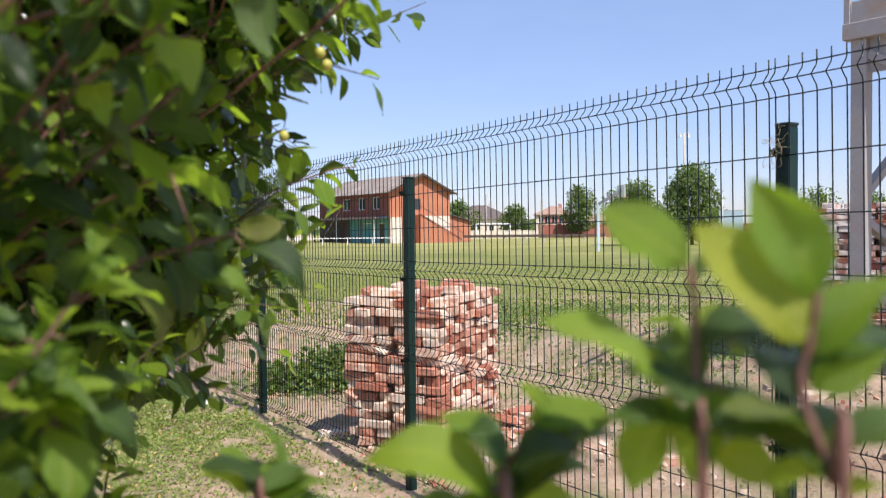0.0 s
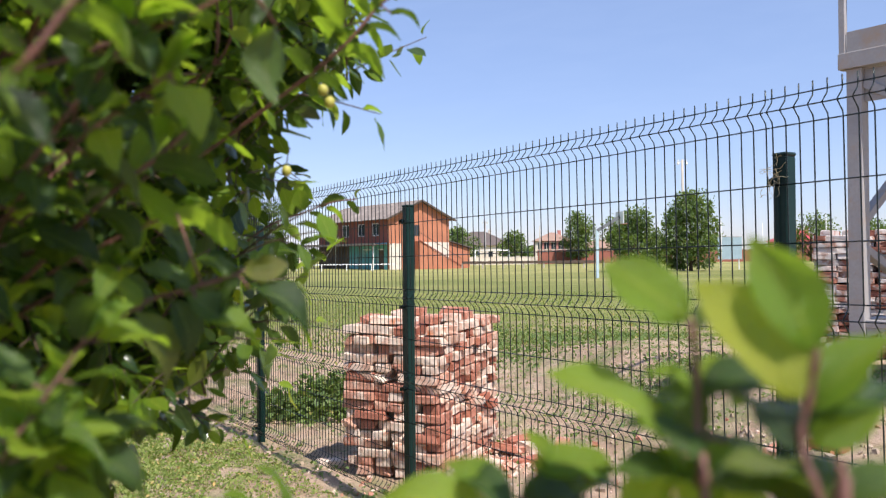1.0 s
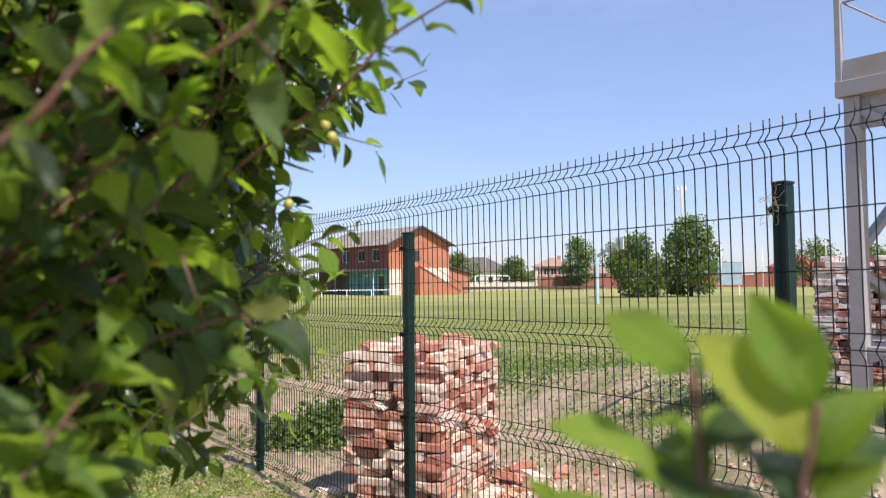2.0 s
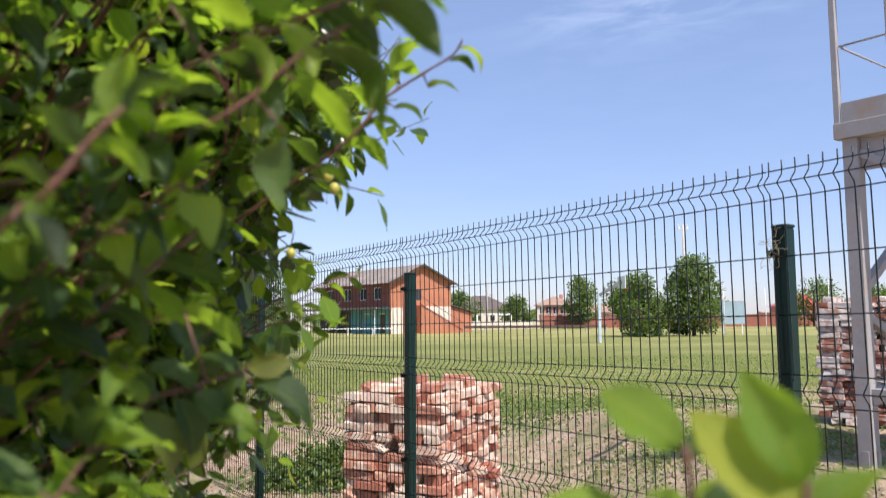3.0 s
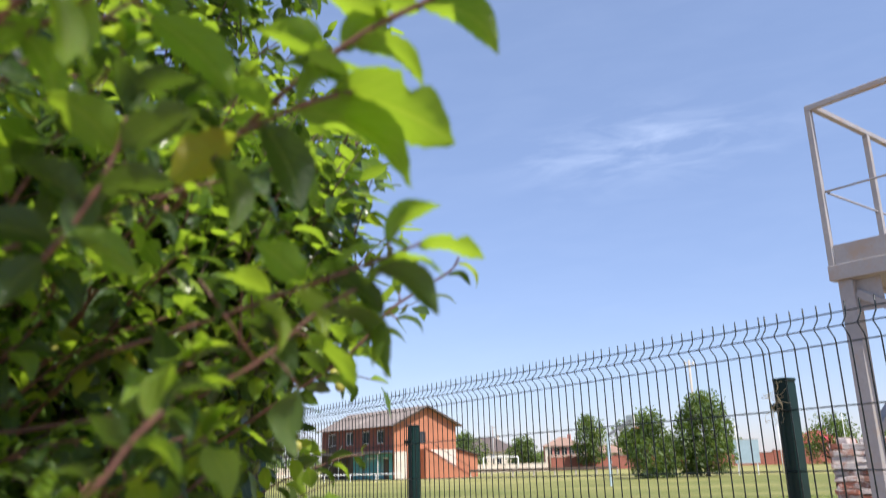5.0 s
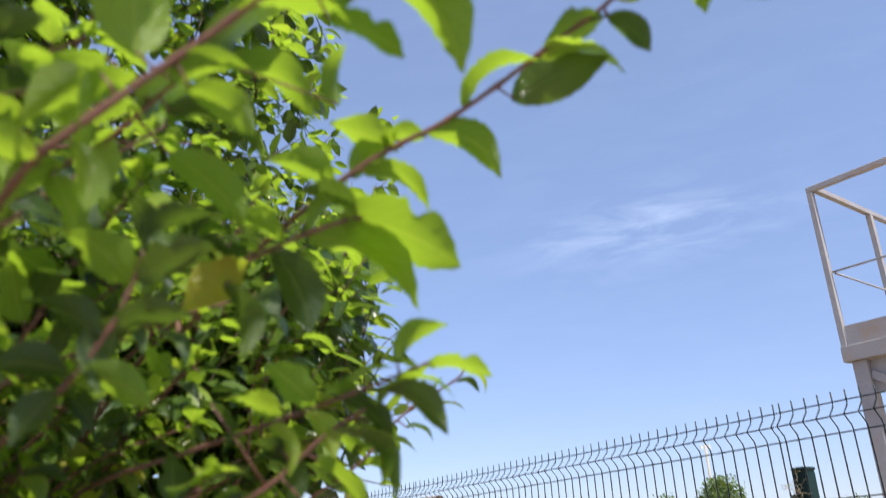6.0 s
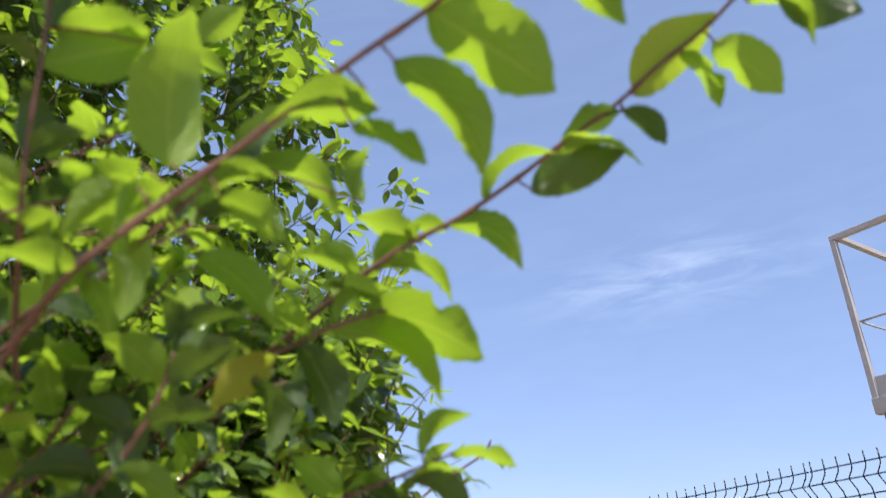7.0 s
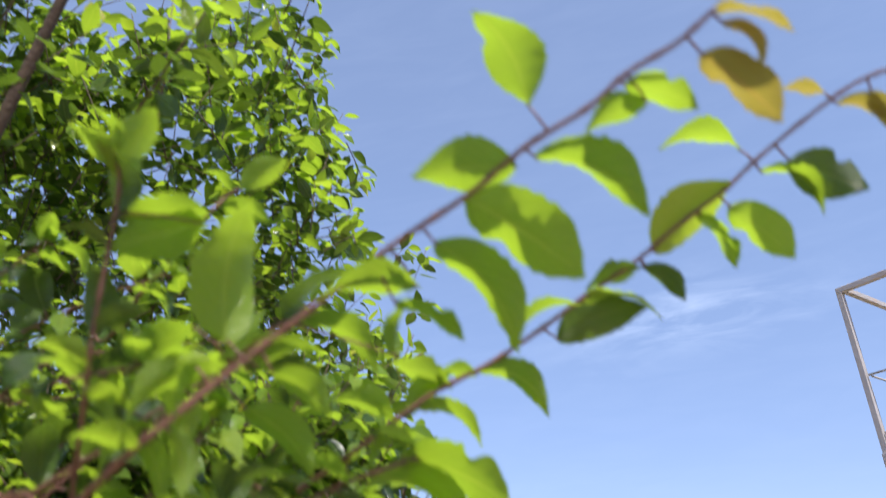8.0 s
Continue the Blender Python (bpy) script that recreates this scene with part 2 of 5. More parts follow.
def add_box(bm, lo, hi, bevel=0.0, m=None):
    size = [b - a for a, b in zip(lo, hi)]
    mid = [(a + b) / 2 for a, b in zip(lo, hi)]
    mat = Matrix.Translation(mid) @ Matrix.Diagonal((*size, 1))
    made = bmesh.ops.create_cube(bm, size=1, matrix=(m @ mat) if m else mat)
    if bevel:
        edges = list({e for v in made["verts"] for e in v.link_edges})
        bmesh.ops.bevel(bm, geom=edges, offset=bevel, segments=1, affect="EDGES")
    return bm


def box(lo, hi, bevel=0.0, m=None):
    return add_box(bmesh.new(), lo, hi, bevel, m)


def add_bar(bm, a, b, w, d=None, bevel=0.0):
    """A rectangular bar from a to b, w wide and d deep."""
    a, b = Vector(a), Vector(b)
    along = b - a
    rot = along.to_track_quat("Z", "Y").to_matrix().to_4x4()
    d = d or w
    return add_box(bm, (-w / 2, -d / 2, 0), (w / 2, d / 2, along.length), bevel, Matrix.Translation(a) @ rot)


def bar(a, b, w, d=None, bevel=0.0):
    return add_bar(bmesh.new(), a, b, w, d, bevel)


def add_tube(bm, pts, radii, sides=6):
    """A round tube through points, with a radius at each."""
    pts = [Vector(p) for p in pts]
    rings = []
    for k, p in enumerate(pts):
        t = (pts[min(k + 1, len(pts) - 1)] - pts[max(k - 1, 0)]).normalized()
        ref = Vector((0, 0, 1)) if abs(t.z) < 0.9 else Vector((1, 0, 0))
        a = t.cross(ref).normalized()
        b = t.cross(a)
        r = radii[k] if isinstance(radii, (list, tuple)) else radii
        rings.append([bm.verts.new(p + (a * math.cos(2 * math.pi * q / sides) + b * math.sin(2 * math.pi * q / sides)) * r) for q in range(sides)])
    for r0, r1 in zip(rings, rings[1:]):
        for q in range(sides):
            f = bm.faces.new((r0[q], r0[(q + 1) % sides], r1[(q + 1) % sides], r1[q]))
            f.smooth = True
    bm.faces.new(rings[0][::-1])
    bm.faces.new(rings[-1])
    return bm


def tube(pts, radii, sides=6):
    return add_tube(bmesh.new(), pts, radii, sides)


def smooth01(v, lo, hi):
    k = max(0.0, min(1.0, (v - lo) / (hi - lo)))
    return k * k * (3 - 2 * k)


# ---- leaves ----
def leaf_shape(length, width, bend, fold, rows=5, teeth=0.0):
    """A leaf along +y with its tip bent down and its halves folded up: points, faces and uv."""
    pts, uvs, faces = [], [], []
    for r in range(rows + 1):
        k = r / rows
        half = width / 2 * (math.sin(math.pi * min(1, k ** 0.82)) ** 0.8 if 0 < r < rows else 0.03)
        half *= 1 + teeth * (-1) ** r
        y = length * (k - 0.10 * bend * k * k)
        z = -length * bend * k * k * 0.5
        for side in (-1, 0, 1):
            wav = 0.045 * width * math.sin(k * 6.5 + side)
            pts.append((side * half * math.cos(fold), y, z + abs(side) * (half * math.sin(fold) + wav)))
            uvs.append((0.5 + side * 0.5, k))
    for r in range(rows):
        for c in (0, 1):
            i = r * 3 + c
            faces.append((i, i + 1, i + 4, i + 3))
    return np.array(pts), faces, np.array(uvs)


SHAPES = [leaf_shape(1, 0.56, 0.35, 0.25, 4), leaf_shape(1, 0.5, 0.7, 0.4, 4), leaf_shape(1, 0.62, 0.15, 0.15, 4), leaf_shape(1, 0.48, -0.2, 0.3, 4)]
SHAPES_LOW = [leaf_shape(1, 0.6, 0.4, 0.3, 2), leaf_shape(1, 0.7, 0.2, 0.2, 2)]


def frames_from(direction, up):
    """Columns (right, along, up) for each direction, as an n x 3 x 3 array."""
    along = direction / np.linalg.norm(direction, axis=1, keepdims=True)
    right = np.cross(along, up)
    right /= np.linalg.norm(right, axis=1, keepdims=True) + 1e-9
    top = np.cross(right, along)
    return np.stack([right, along, top], axis=2)


def leaf_mesh(name, places, axes, sizes, mat, shapes):
    """One mesh of many leaves."""
    verts, faces, uvs, base = [], [], [], 0
    pick = np.random.randint(0, len(shapes), len(places))
    for k, (pts, fcs, uv) in enumerate(shapes):
        sel = np.where(pick == k)[0]
        if not len(sel):
            continue
        v = np.einsum("nij,pj->npi", axes[sel], pts) * sizes[sel][:, None, None] + places[sel][:, None, :]
        f = np.array(fcs)[None] + (np.arange(len(sel)) * len(pts))[:, None, None] + base
        verts.append(v.reshape(-1, 3))
        faces.append(f.reshape(-1, 4))
        uvs.append(np.tile(uv[np.array(fcs)].reshape(-1, 2), (len(sel), 1)))
        base += len(sel) * len(pts)
    verts, faces, uvs = np.concatenate(verts), np.concatenate(faces), np.concatenate(uvs)
    me = bpy.data.meshes.new(name)
    me.vertices.add(len(verts))
    me.vertices.foreach_set("co", verts.astype(np.float32).ravel())
    me.loops.add(faces.size)
    me.loops.foreach_set("vertex_index", faces.astype(np.int32).ravel())
    me.polygons.add(len(faces))
    me.polygons.foreach_set("loop_start", (np.arange(len(faces)) * 4).astype(np.int32))
    me.polygons.foreach_set("use_smooth", np.ones(len(faces), bool))
    layer = me.uv_layers.new(name="leaf")
    layer.data.foreach_set("uv", uvs.astype(np.float32).ravel())
    me.update(calc_edges=True)
    me.materials.append(mat)
    return me


# ---- ground ----
def ground_height(x, y):
    dip = -0.08 * smooth01(y, 4.8, 9.0) * (1 - smooth01(y, 10.0, 15.0))
    mound = 0.44 * smooth01(x, 1.3, 3.2) * smooth01(y, 2.6, 5.0) * (1 - smooth01(y, 10.0, 15.0)) * (1 - smooth01(x, 9, 14))
    near = 1 - smooth01(y, 16.0, 26.0)
    lumps = 0.05 * noise.noise((x * 0.9, y * 0.9, 0)) + 0.03 * noise.noise((x * 3.1, y * 3.1, 3)) + 0.022 * noise.noise((x * 8, y * 8, 5))
    return dip + mound + lumps * (0.25 + 0.75 * near)


def build_ground():
    def lines(lo, hi, fine_lo, fine_hi, step):
        out, v, s = [], fine_lo, step
        while v > lo:
            s *= 1.35
            v -= s
            out.append(max(v, lo))
        out = out[::-1]
        v = fine_lo
        while v < fine_hi:
            out.append(v)
            v += step
        s = step
        while v < hi:
            out.append(v)
            s *= 1.16
            v += s
        return out + [hi]

    xs = lines(-2500, 2500, -5.0, 7.5, 0.09)
    ys = lines(-2500, 2500, 1.0, 16.0, 0.09)
    verts = [(x, y, ground_height(x, y) if abs(x) < 60 and abs(y) < 60 else 0.0) for y in ys for x in xs]
    n = len(xs)
    faces = [(j * n + i, j * n + i + 1, (j + 1) * n + i + 1, (j + 1) * n + i) for j in range(len(ys) - 1) for i in range(n - 1)]
    me = bpy.data.meshes.new("ground")
    me.from_pydata(verts, [], faces)
    me.polygons.foreach_set("use_smooth", np.ones(len(faces), bool))
    me.materials.append(GROUND)
    tagged(new("ground", me), "dry brown soil with weeds running out into a mown grass field", "ground", kind="structure")


build_ground()

# ---- fence ----
FENCE_0 = Vector((0.97, 2.45, 0.0))
FENCE_STEP = Vector((-1.192, 2.198, 0.0))
FENCE_DIR = FENCE_STEP.normalized()
FENCE_OUT = Vector((-FENCE_DIR.y, FENCE_DIR.x, 0)) * 1.0  # towards the camera's side
FENCE_TURN = math.degrees(math.atan2(FENCE_DIR.y, FENCE_DIR.x))
FALL = -0.036  # the fence follows the ground, falling this much per panel


def fence_base(i):
    p = FENCE_0 + FENCE_STEP * i
    return Vector((p.x, p.y, FALL * (i - 1)))


def wire_profile():
    """Height and outward push of an upright wire, from bottom to top, with its four V bends."""
    out = []
    for z0 in (0.0, 0.7, 1.2, 1.9):
        out += [(z0, 0.0), (z0 + 0.018, 0.004), (z0 + 0.05, 0.034), (z0 + 0.082, 0.004), (z0 + 0.1, 0.0)]
    return out + [(2.032, 0.0)]


def shared(name, bm, mat):
    me = bpy.data.meshes.new(name)
    bm.to_mesh(me)
    bm.free()
    me.materials.append(mat)
    return me


def under(name, me, parent, m):
    ob = new(name, me)
    ob.parent = parent
    ob.matrix_local = m
    return ob


def build_fence():
    fence = thing("mesh_fence", fence_base(1), 0, "dark green welded wire mesh fence on square steel posts", "fence")
    inv = fence.matrix_world.inverted()
    tube_me = shared("fence_post", box((-0.027, -0.027, -0.35), (0.027, 0.027, 1.9), 0.004), POST_GREEN)
    cap = box((-0.0295, -0.0295, 1.902), (0.0295, 0.0295, 1.914), 0.004)
    add_box(cap, (-0.024, -0.024, 1.89), (0.024, 0.024, 1.902))
    cap_me = shared("cap", cap, POST_GREEN)
    clip = box((-0.033, 0.0275, -0.014), (0.033, 0.0315, 0.014), 0.001)
    for x0, x1 in ((-0.037, -0.0325), (0.0325, 0.037)):
        add_box(clip, (x0, 0.027, -0.01), (x1, 0.047, 0.01), 0.001)
    bmesh.ops.create_cone(clip, cap_ends=True, segments=8, radius1=0.007, radius2=0.006, depth=0.008,
                          matrix=Matrix.Translation((0, 0.0355, 0)) @ Matrix.Rotation(radians(90), 4, "X"))
    clip_me = shared("clip", clip, POST_GREEN)
    for i in range(-1, 6):
        b = fence_base(i)
        post = under("fence_post", tube_me, fence, inv @ pose(b.x, b.y, b.z, 0, 0, FENCE_TURN))
        under("cap", cap_me, post, Matrix.Identity(4))
        for z in (1.815, 1.29, 0.79, 0.14):
            under("clip", clip_me, post, Matrix.Translation((0, 0, z)))
    prof = wire_profile()
    upright = shared("upright_wire", tube([(0, o, z) for z, o in prof], 0.00265, 5), WIRE_GREEN)

    levels = ((0.05, 0.034), (0.1, 0), (0.3, 0), (0.5, 0), (0.7, 0), (0.75, 0.034), (0.8, 0), (1.0, 0), (1.2, 0), (1.25, 0.034), (1.3, 0),
              (1.5, 0), (1.7, 0), (1.9, 0), (1.95, 0.034), (2.0, 0))
    cross = shared("cross_wire", tube([(0.002, -0.0045, 0), (2.498, -0.0045, 0)], 0.0025, 5), WIRE_GREEN)
    full = bmesh.new()
    for k in range(51):
        add_tube(full, [(0.012 + 0.04952 * k, o, z) for z, o in prof], 0.00265, 5)
    full = shared("upright_wires", full, WIRE_GREEN)
    tilt = math.degrees(math.atan2(FALL, 2.5))
    for i in range(-1, 5):
        b = fence_base(i) + Vector((0, 0, 0.10)) + FENCE_OUT * 0.042
        m = pose(b.x, b.y, b.z, 0, 0, FENCE_TURN) @ Matrix.Rotation(radians(-tilt), 4, "Y")
        panel = under("fence_panel", cross, fence, inv @ m)
        for z, o in levels:
            under("cross_wire", cross, panel, Matrix.Translation((0, o, z)))
        if i == 4:
            tagged(under("upright_wires", full, panel, Matrix.Identity(4)), kind="stuff")
        else:
            for k in range(51):
                under("upright_wire", upright, panel, Matrix.Translation((0.012 + 0.04952 * k, 0, 0)))


build_fence()


def build_dry_tuft():
    """Dry grass stems caught on the top clip of a post."""
    rnd = random.Random(4)
    bm = bmesh.new()
    for _ in range(22):
        a = rnd.uniform(0, 6.28)
        pts = [Vector((rnd.uniform(-0.02, 0.03), 0.056, rnd.uniform(1.8, 1.87)))]
        for k in range(5):
            a += rnd.uniform(-1.1, 1.1)
            pts.append(pts[-1] + Vector((math.cos(a) * 0.011, rnd.uniform(-0.003, 0.004), math.sin(a) * 0.011 - 0.002)))
        add_tube(bm, pts, 0.0009, 3)
    ob = to_object("dry_grass_wisp", bm, plain("straw", (0.45, 0.38, 0.24), 0.9))
    b = fence_base(0)
    ob.matrix_world = pose(b.x, b.y, b.z, 0, 0, FENCE_TURN)
    tagged(ob, "wisp of dry grass caught on a fence post clip", "dry grass")


build_dry_tuft()


# ---- brick piles ----
def brick_mesh(name, rnd, mat, l=0.243, w=0.116, h=0.061):
    bm = box((-l / 2, -w / 2, 0), (l / 2, w / 2, h), 0.006)
    for v in bm.verts:
        v.co += Vector([rnd.uniform(-0.0065, 0.0065) for _ in range(3)])
    if rnd.random() < 0.5:  # a broken corner
        cut = Vector((rnd.choice((-1, 1)) * l / 2, rnd.choice((-1, 1)) * w / 2, rnd.choice((0, 1)) * h))
        for v in bm.verts:
            d = (v.co - cut).length
            if d < 0.03:
                v.co += (Vector((0, 0, h / 2)) - v.co) * 0.22
    me = bpy.data.meshes.new(name)
    bm.to_mesh(me)
    bm.free()
    me.materials.append(mat)
    return me


def build_pile(place, turn, wide, deep, courses, mat, label, seed, ragged=0.015, pitch=0.0685):
    rnd = random.Random(seed)
    pile = thing("brick_pile", place, turn, label, "brick pile", "stacked reclaimed bricks")
    meshes = [brick_mesh("brick", rnd, mat) for _ in range(7)]
    halves = [brick_mesh("brick", rnd, mat, l=0.165) for _ in range(3)]

    def lay(kind, x, y, z, rz):
        ob = new("brick", kind)
        ob.parent = pile
        ob.location = (x + rnd.gauss(0, ragged), y + rnd.gauss(0, ragged), z)
        ob.rotation_euler = (rnd.gauss(0, 0.026), rnd.gauss(0, 0.026), rz + rnd.gauss(0, 0.045) + rnd.choice((0, math.pi)))

    for c in range(courses):
        z = c * pitch + rnd.uniform(-0.002, 0.002)
        bulge = 0.02 * math.sin(c * 0.7 + seed)
        for side in range(4):
            run = (wide, deep, wide, deep)[side]
            at = -run / 2 + (0.0 if (c + side) % 2 else 0.122)
            while at < run / 2 - 0.06:
                flat = rnd.random() < (0.42 if c % 2 else 0.24)
                length = 0.25 if flat else 0.12
                if at + length > run / 2 + 0.05:
                    flat, length = False, 0.12
                kind = rnd.choice(meshes)
                mid = at + length / 2
                inset = (0.06 if flat else 0.125) + bulge * (0.4 if side % 2 else 1)
                if rnd.random() < 0.2:
                    inset += rnd.uniform(0.015, 0.05)
                if flat and rnd.random() < 0.15:
                    kind = rnd.choice(halves)
                ang = 0 if flat else math.pi / 2
                if side == 0:
                    lay(kind, mid, -deep / 2 + inset, z, ang)
                elif side == 1:
                    lay(kind, wide / 2 - inset, mid, z, ang + math.pi / 2)
                elif side == 2 and c > courses - 5:
                    lay(kind, -mid, deep / 2 - inset, z, ang)
                elif side == 3 and c > 2:
                    lay(kind, -wide / 2 + inset, -mid, z, ang + math.pi / 2)
                at += length + rnd.uniform(0.004, 0.014)
    spots = []  # the loose top layer lies along the rim, with gaps
    for _ in range(60):
        side = rnd.randrange(4)
        run = rnd.uniform(-0.5, 0.5)
        x, y = (run * (wide - 0.3), -deep / 2 + 0.13) if side == 0 else (run * (wide - 0.3), deep / 2 - 0.13) if side == 2 else ((1 if side == 1 else -1) * (wide / 2 - 0.13), run * (deep - 0.3))
        if all(abs(x - q[0]) + abs(y - q[1]) > 0.27 for q in spots) and len(spots) < 11:
            spots.append((x, y))
            lay(rnd.choice(meshes + meshes + halves), x, y, courses * pitch, (0 if side % 2 == 0 else math.pi / 2) + rnd.uniform(-0.3, 0.3))
    core = bmesh.new()
    for c in range(courses):
        rows = max(1, round((wide - 0.3) / 0.13))
        cols = max(1, round((deep - 0.3) / 0.26))
        for i in range(rows):
            for j in range(cols):
                x = -wide / 2 + 0.17 + (i + 0.5) * (wide - 0.34) / rows
                y = -deep / 2 + 0.17 + (j + 0.5) * (deep - 0.34) / cols
                add_box(core, (x - (wide - 0.34) / rows / 2 + 0.003, y - (deep - 0.34) / cols / 2 + 0.003, c * pitch),
                        (x + (wide - 0.34) / rows / 2 - 0.003, y + (deep - 0.34) / cols / 2 - 0.003, c * pitch + 0.065))
    tagged(part("inner_bricks", core, mat, pile), kind="stuff")
    return pile


# ---- steel tower ----
def build_tower():
    corner = Vector((3.46, 5.83, 0.41))
    turn = math.degrees(math.atan2(-0.84, 0.54))
    tw = thing("steel_tower", corner, turn, "grey painted steel platform tower on concrete footings", "tower")
    size, deck, leg = 1.9, 2.66, 0.12
    for x, y in ((0, 0), (size, 0), (0, size), (size, size)):
        lg = part("leg", bar((x, y, 0.012), (x, y, deck), leg, leg, 0.006), STEEL_GREY, tw)
        plate = box((x - 0.13, y - 0.13, 0), (x + 0.13, y + 0.13, 0.014), 0.002)
        for sx, sy in ((1, 0), (-1, 0), (0, 1), (0, -1)):
            add_bar(plate, (x + sx * 0.062, y + sy * 0.062, 0.012), (x + sx * 0.064, y + sy * 0.064, 0.16), 0.05 if sy else 0.01, 0.01 if sy else 0.05)
        part("base_plate", plate, STEEL_GREY, lg)
    for a, b in (((0, 0), (size, 0)), ((size, 0), (size, size)), ((size, size), (0, size)), ((0, size), (0, 0))):
        a3, b3 = Vector((*a, 0)), Vector((*b, 0))
        up = Vector((0, 0, 1))
        d = (b3 - a3).normalized()
        for pts in ((a3 + up * (deck - 0.12) + d * 0.06, b3 + up * (deck * 0.54) - d * 0.06), (b3 + up * (deck * 0.46) - d * 0.06, a3 + up * 0.55 + d * 0.06)):
            part("brace", bar(*pts, 0.07, 0.07, 0.004), STEEL_GREY, tw)
        part("tie", bar(a3 + up * 0.62 + d * 0.06, b3 + up * 0.62 - d * 0.06, 0.09, 0.06, 0.004), STEEL_GREY, tw)
        gus = box((0, -0.006, 0), (0.2, 0.006, 0.26), 0.002, Matrix.Translation(a3 + up * (deck - 0.27) + d * 0.06) @ Matrix.Rotation(math.atan2(d.y, d.x), 4, "Z"))
        part("gusset", gus, STEEL_GREY, tw)
        n = Vector((-d.y, d.x, 0)) * -0.05
        part("deck_beam", bar(a3 + up * (deck + 0.065) - d * 0.11 + n, b3 + up * (deck + 0.065) + d * 0.05 + n, 0.09, 0.13, 0.004), STEEL_GREY, tw)
        part("kick_plate", bar(a3 + up * (deck + 0.215) - d * 0.05 + n * 1.2, b3 + up * (deck + 0.215) - d * 0.0 + n * 1.2, 0.012, 0.17), STEEL_GREY, tw)
        top = deck + 1.57
        r = part("top_rail", bar(a3 + up * top - d * 0.11 + n, b3 + up * top + d * 0.02 + n, 0.05, 0.05, 0.004), STEEL_GREY, tw)
        for k in range(3):
            if k < 2:
                p = a3 + (b3 - a3) * (k * 0.5) + n + (-d * 0.085 if k == 0 else Vector())
                part("rail_post", bar(p + up * (deck + 0.13), p + up * (top - 0.025), 0.05, 0.05, 0.004), STEEL_GREY, tw)
        part("mid_rail", tube([a3 + up * (deck + 0.78) + n - d * 0.05, b3 + up * (deck + 0.78) + n], 0.009, 6), STEEL_GREY, tw)
    bm = box((-0.02, -0.02, deck + 0.02), (size + 0.02, size + 0.02, deck + 0.06))
    part("deck", bm, STEEL_GREY, tw)
    for x, y in ((0, 0), (size, 0), (0, size), (size, size)):
        c = Vector((x, y, 0))
        p = tw.matrix_world @ c
        bm = box((-0.24, -0.24, -0.75), (0.24, 0.24, 0.0), 0.02)
        for v in bm.verts:
            v.co += Vector((random.uniform(-0.01, 0.01), random.uniform(-0.01, 0.01), 0))
        f = to_object("concrete_footing", bm, CONCRETE)
        f.matrix_world = Matrix.Translation(p) @ Matrix.Rotation(radians(turn), 4, "Z")
        tagged(f, "rough cast concrete footing under a tower leg", "footing", "footings of the tower")


build_tower()


# ---- the two-storey house ----
PAINT_BRICK = plain("orange_brick_wall", (0.50, 0.195, 0.11), 0.9, vary=0.22, scale=0.8, bump=0.3, dist=0.01, dirt=(0.42, 0.16, 0.09))
PAINT_DARK = plain("brown_red_brick_wall", (0.27, 0.085, 0.055), 0.9, vary=0.25, scale=0.9, bump=0.3, dist=0.01)
TEAL = plain("teal_painted_wall", (0.12, 0.40, 0.43), 0.75, vary=0.3, scale=1.1, dirt=(0.30, 0.42, 0.40))
CREAM = plain("cream_render", (0.72, 0.64, 0.54), 0.9, vary=0.15, scale=1.2, dirt=(0.55, 0.42, 0.33))
SHEET = plain("weathered_roof_sheet", (0.27, 0.22, 0.19), 0.8, vary=0.3, scale=0.9, dirt=(0.46, 0.40, 0.34))
WOOD = plain("dark_weathered_wood", (0.11, 0.075, 0.055), 0.85, vary=0.35, scale=3)
WHITE = plain("white_paint", (0.78, 0.78, 0.76), 0.6, vary=0.12, scale=3)
GLASS = plain("window_glass", (0.03, 0.04, 0.05), 0.08, vary=0.1, scale=1)
BLUE_GREY = plain("blue_grey_sheet", (0.33, 0.44, 0.50), 0.6, vary=0.15, scale=1)
WALL_RED = plain("brown_red_boundary_wall", (0.30, 0.105, 0.075), 0.9, vary=0.2, scale=0.5, bump=0.3, dist=0.02)
TILE_ROOF = plain("terracotta_roof", (0.36, 0.23, 0.17), 0.85, vary=0.2, scale=0.8)
DARK_ROOF = plain("dark_brown_roof", (0.13, 0.10, 0.09), 0.8, vary=0.2, scale=0.7)


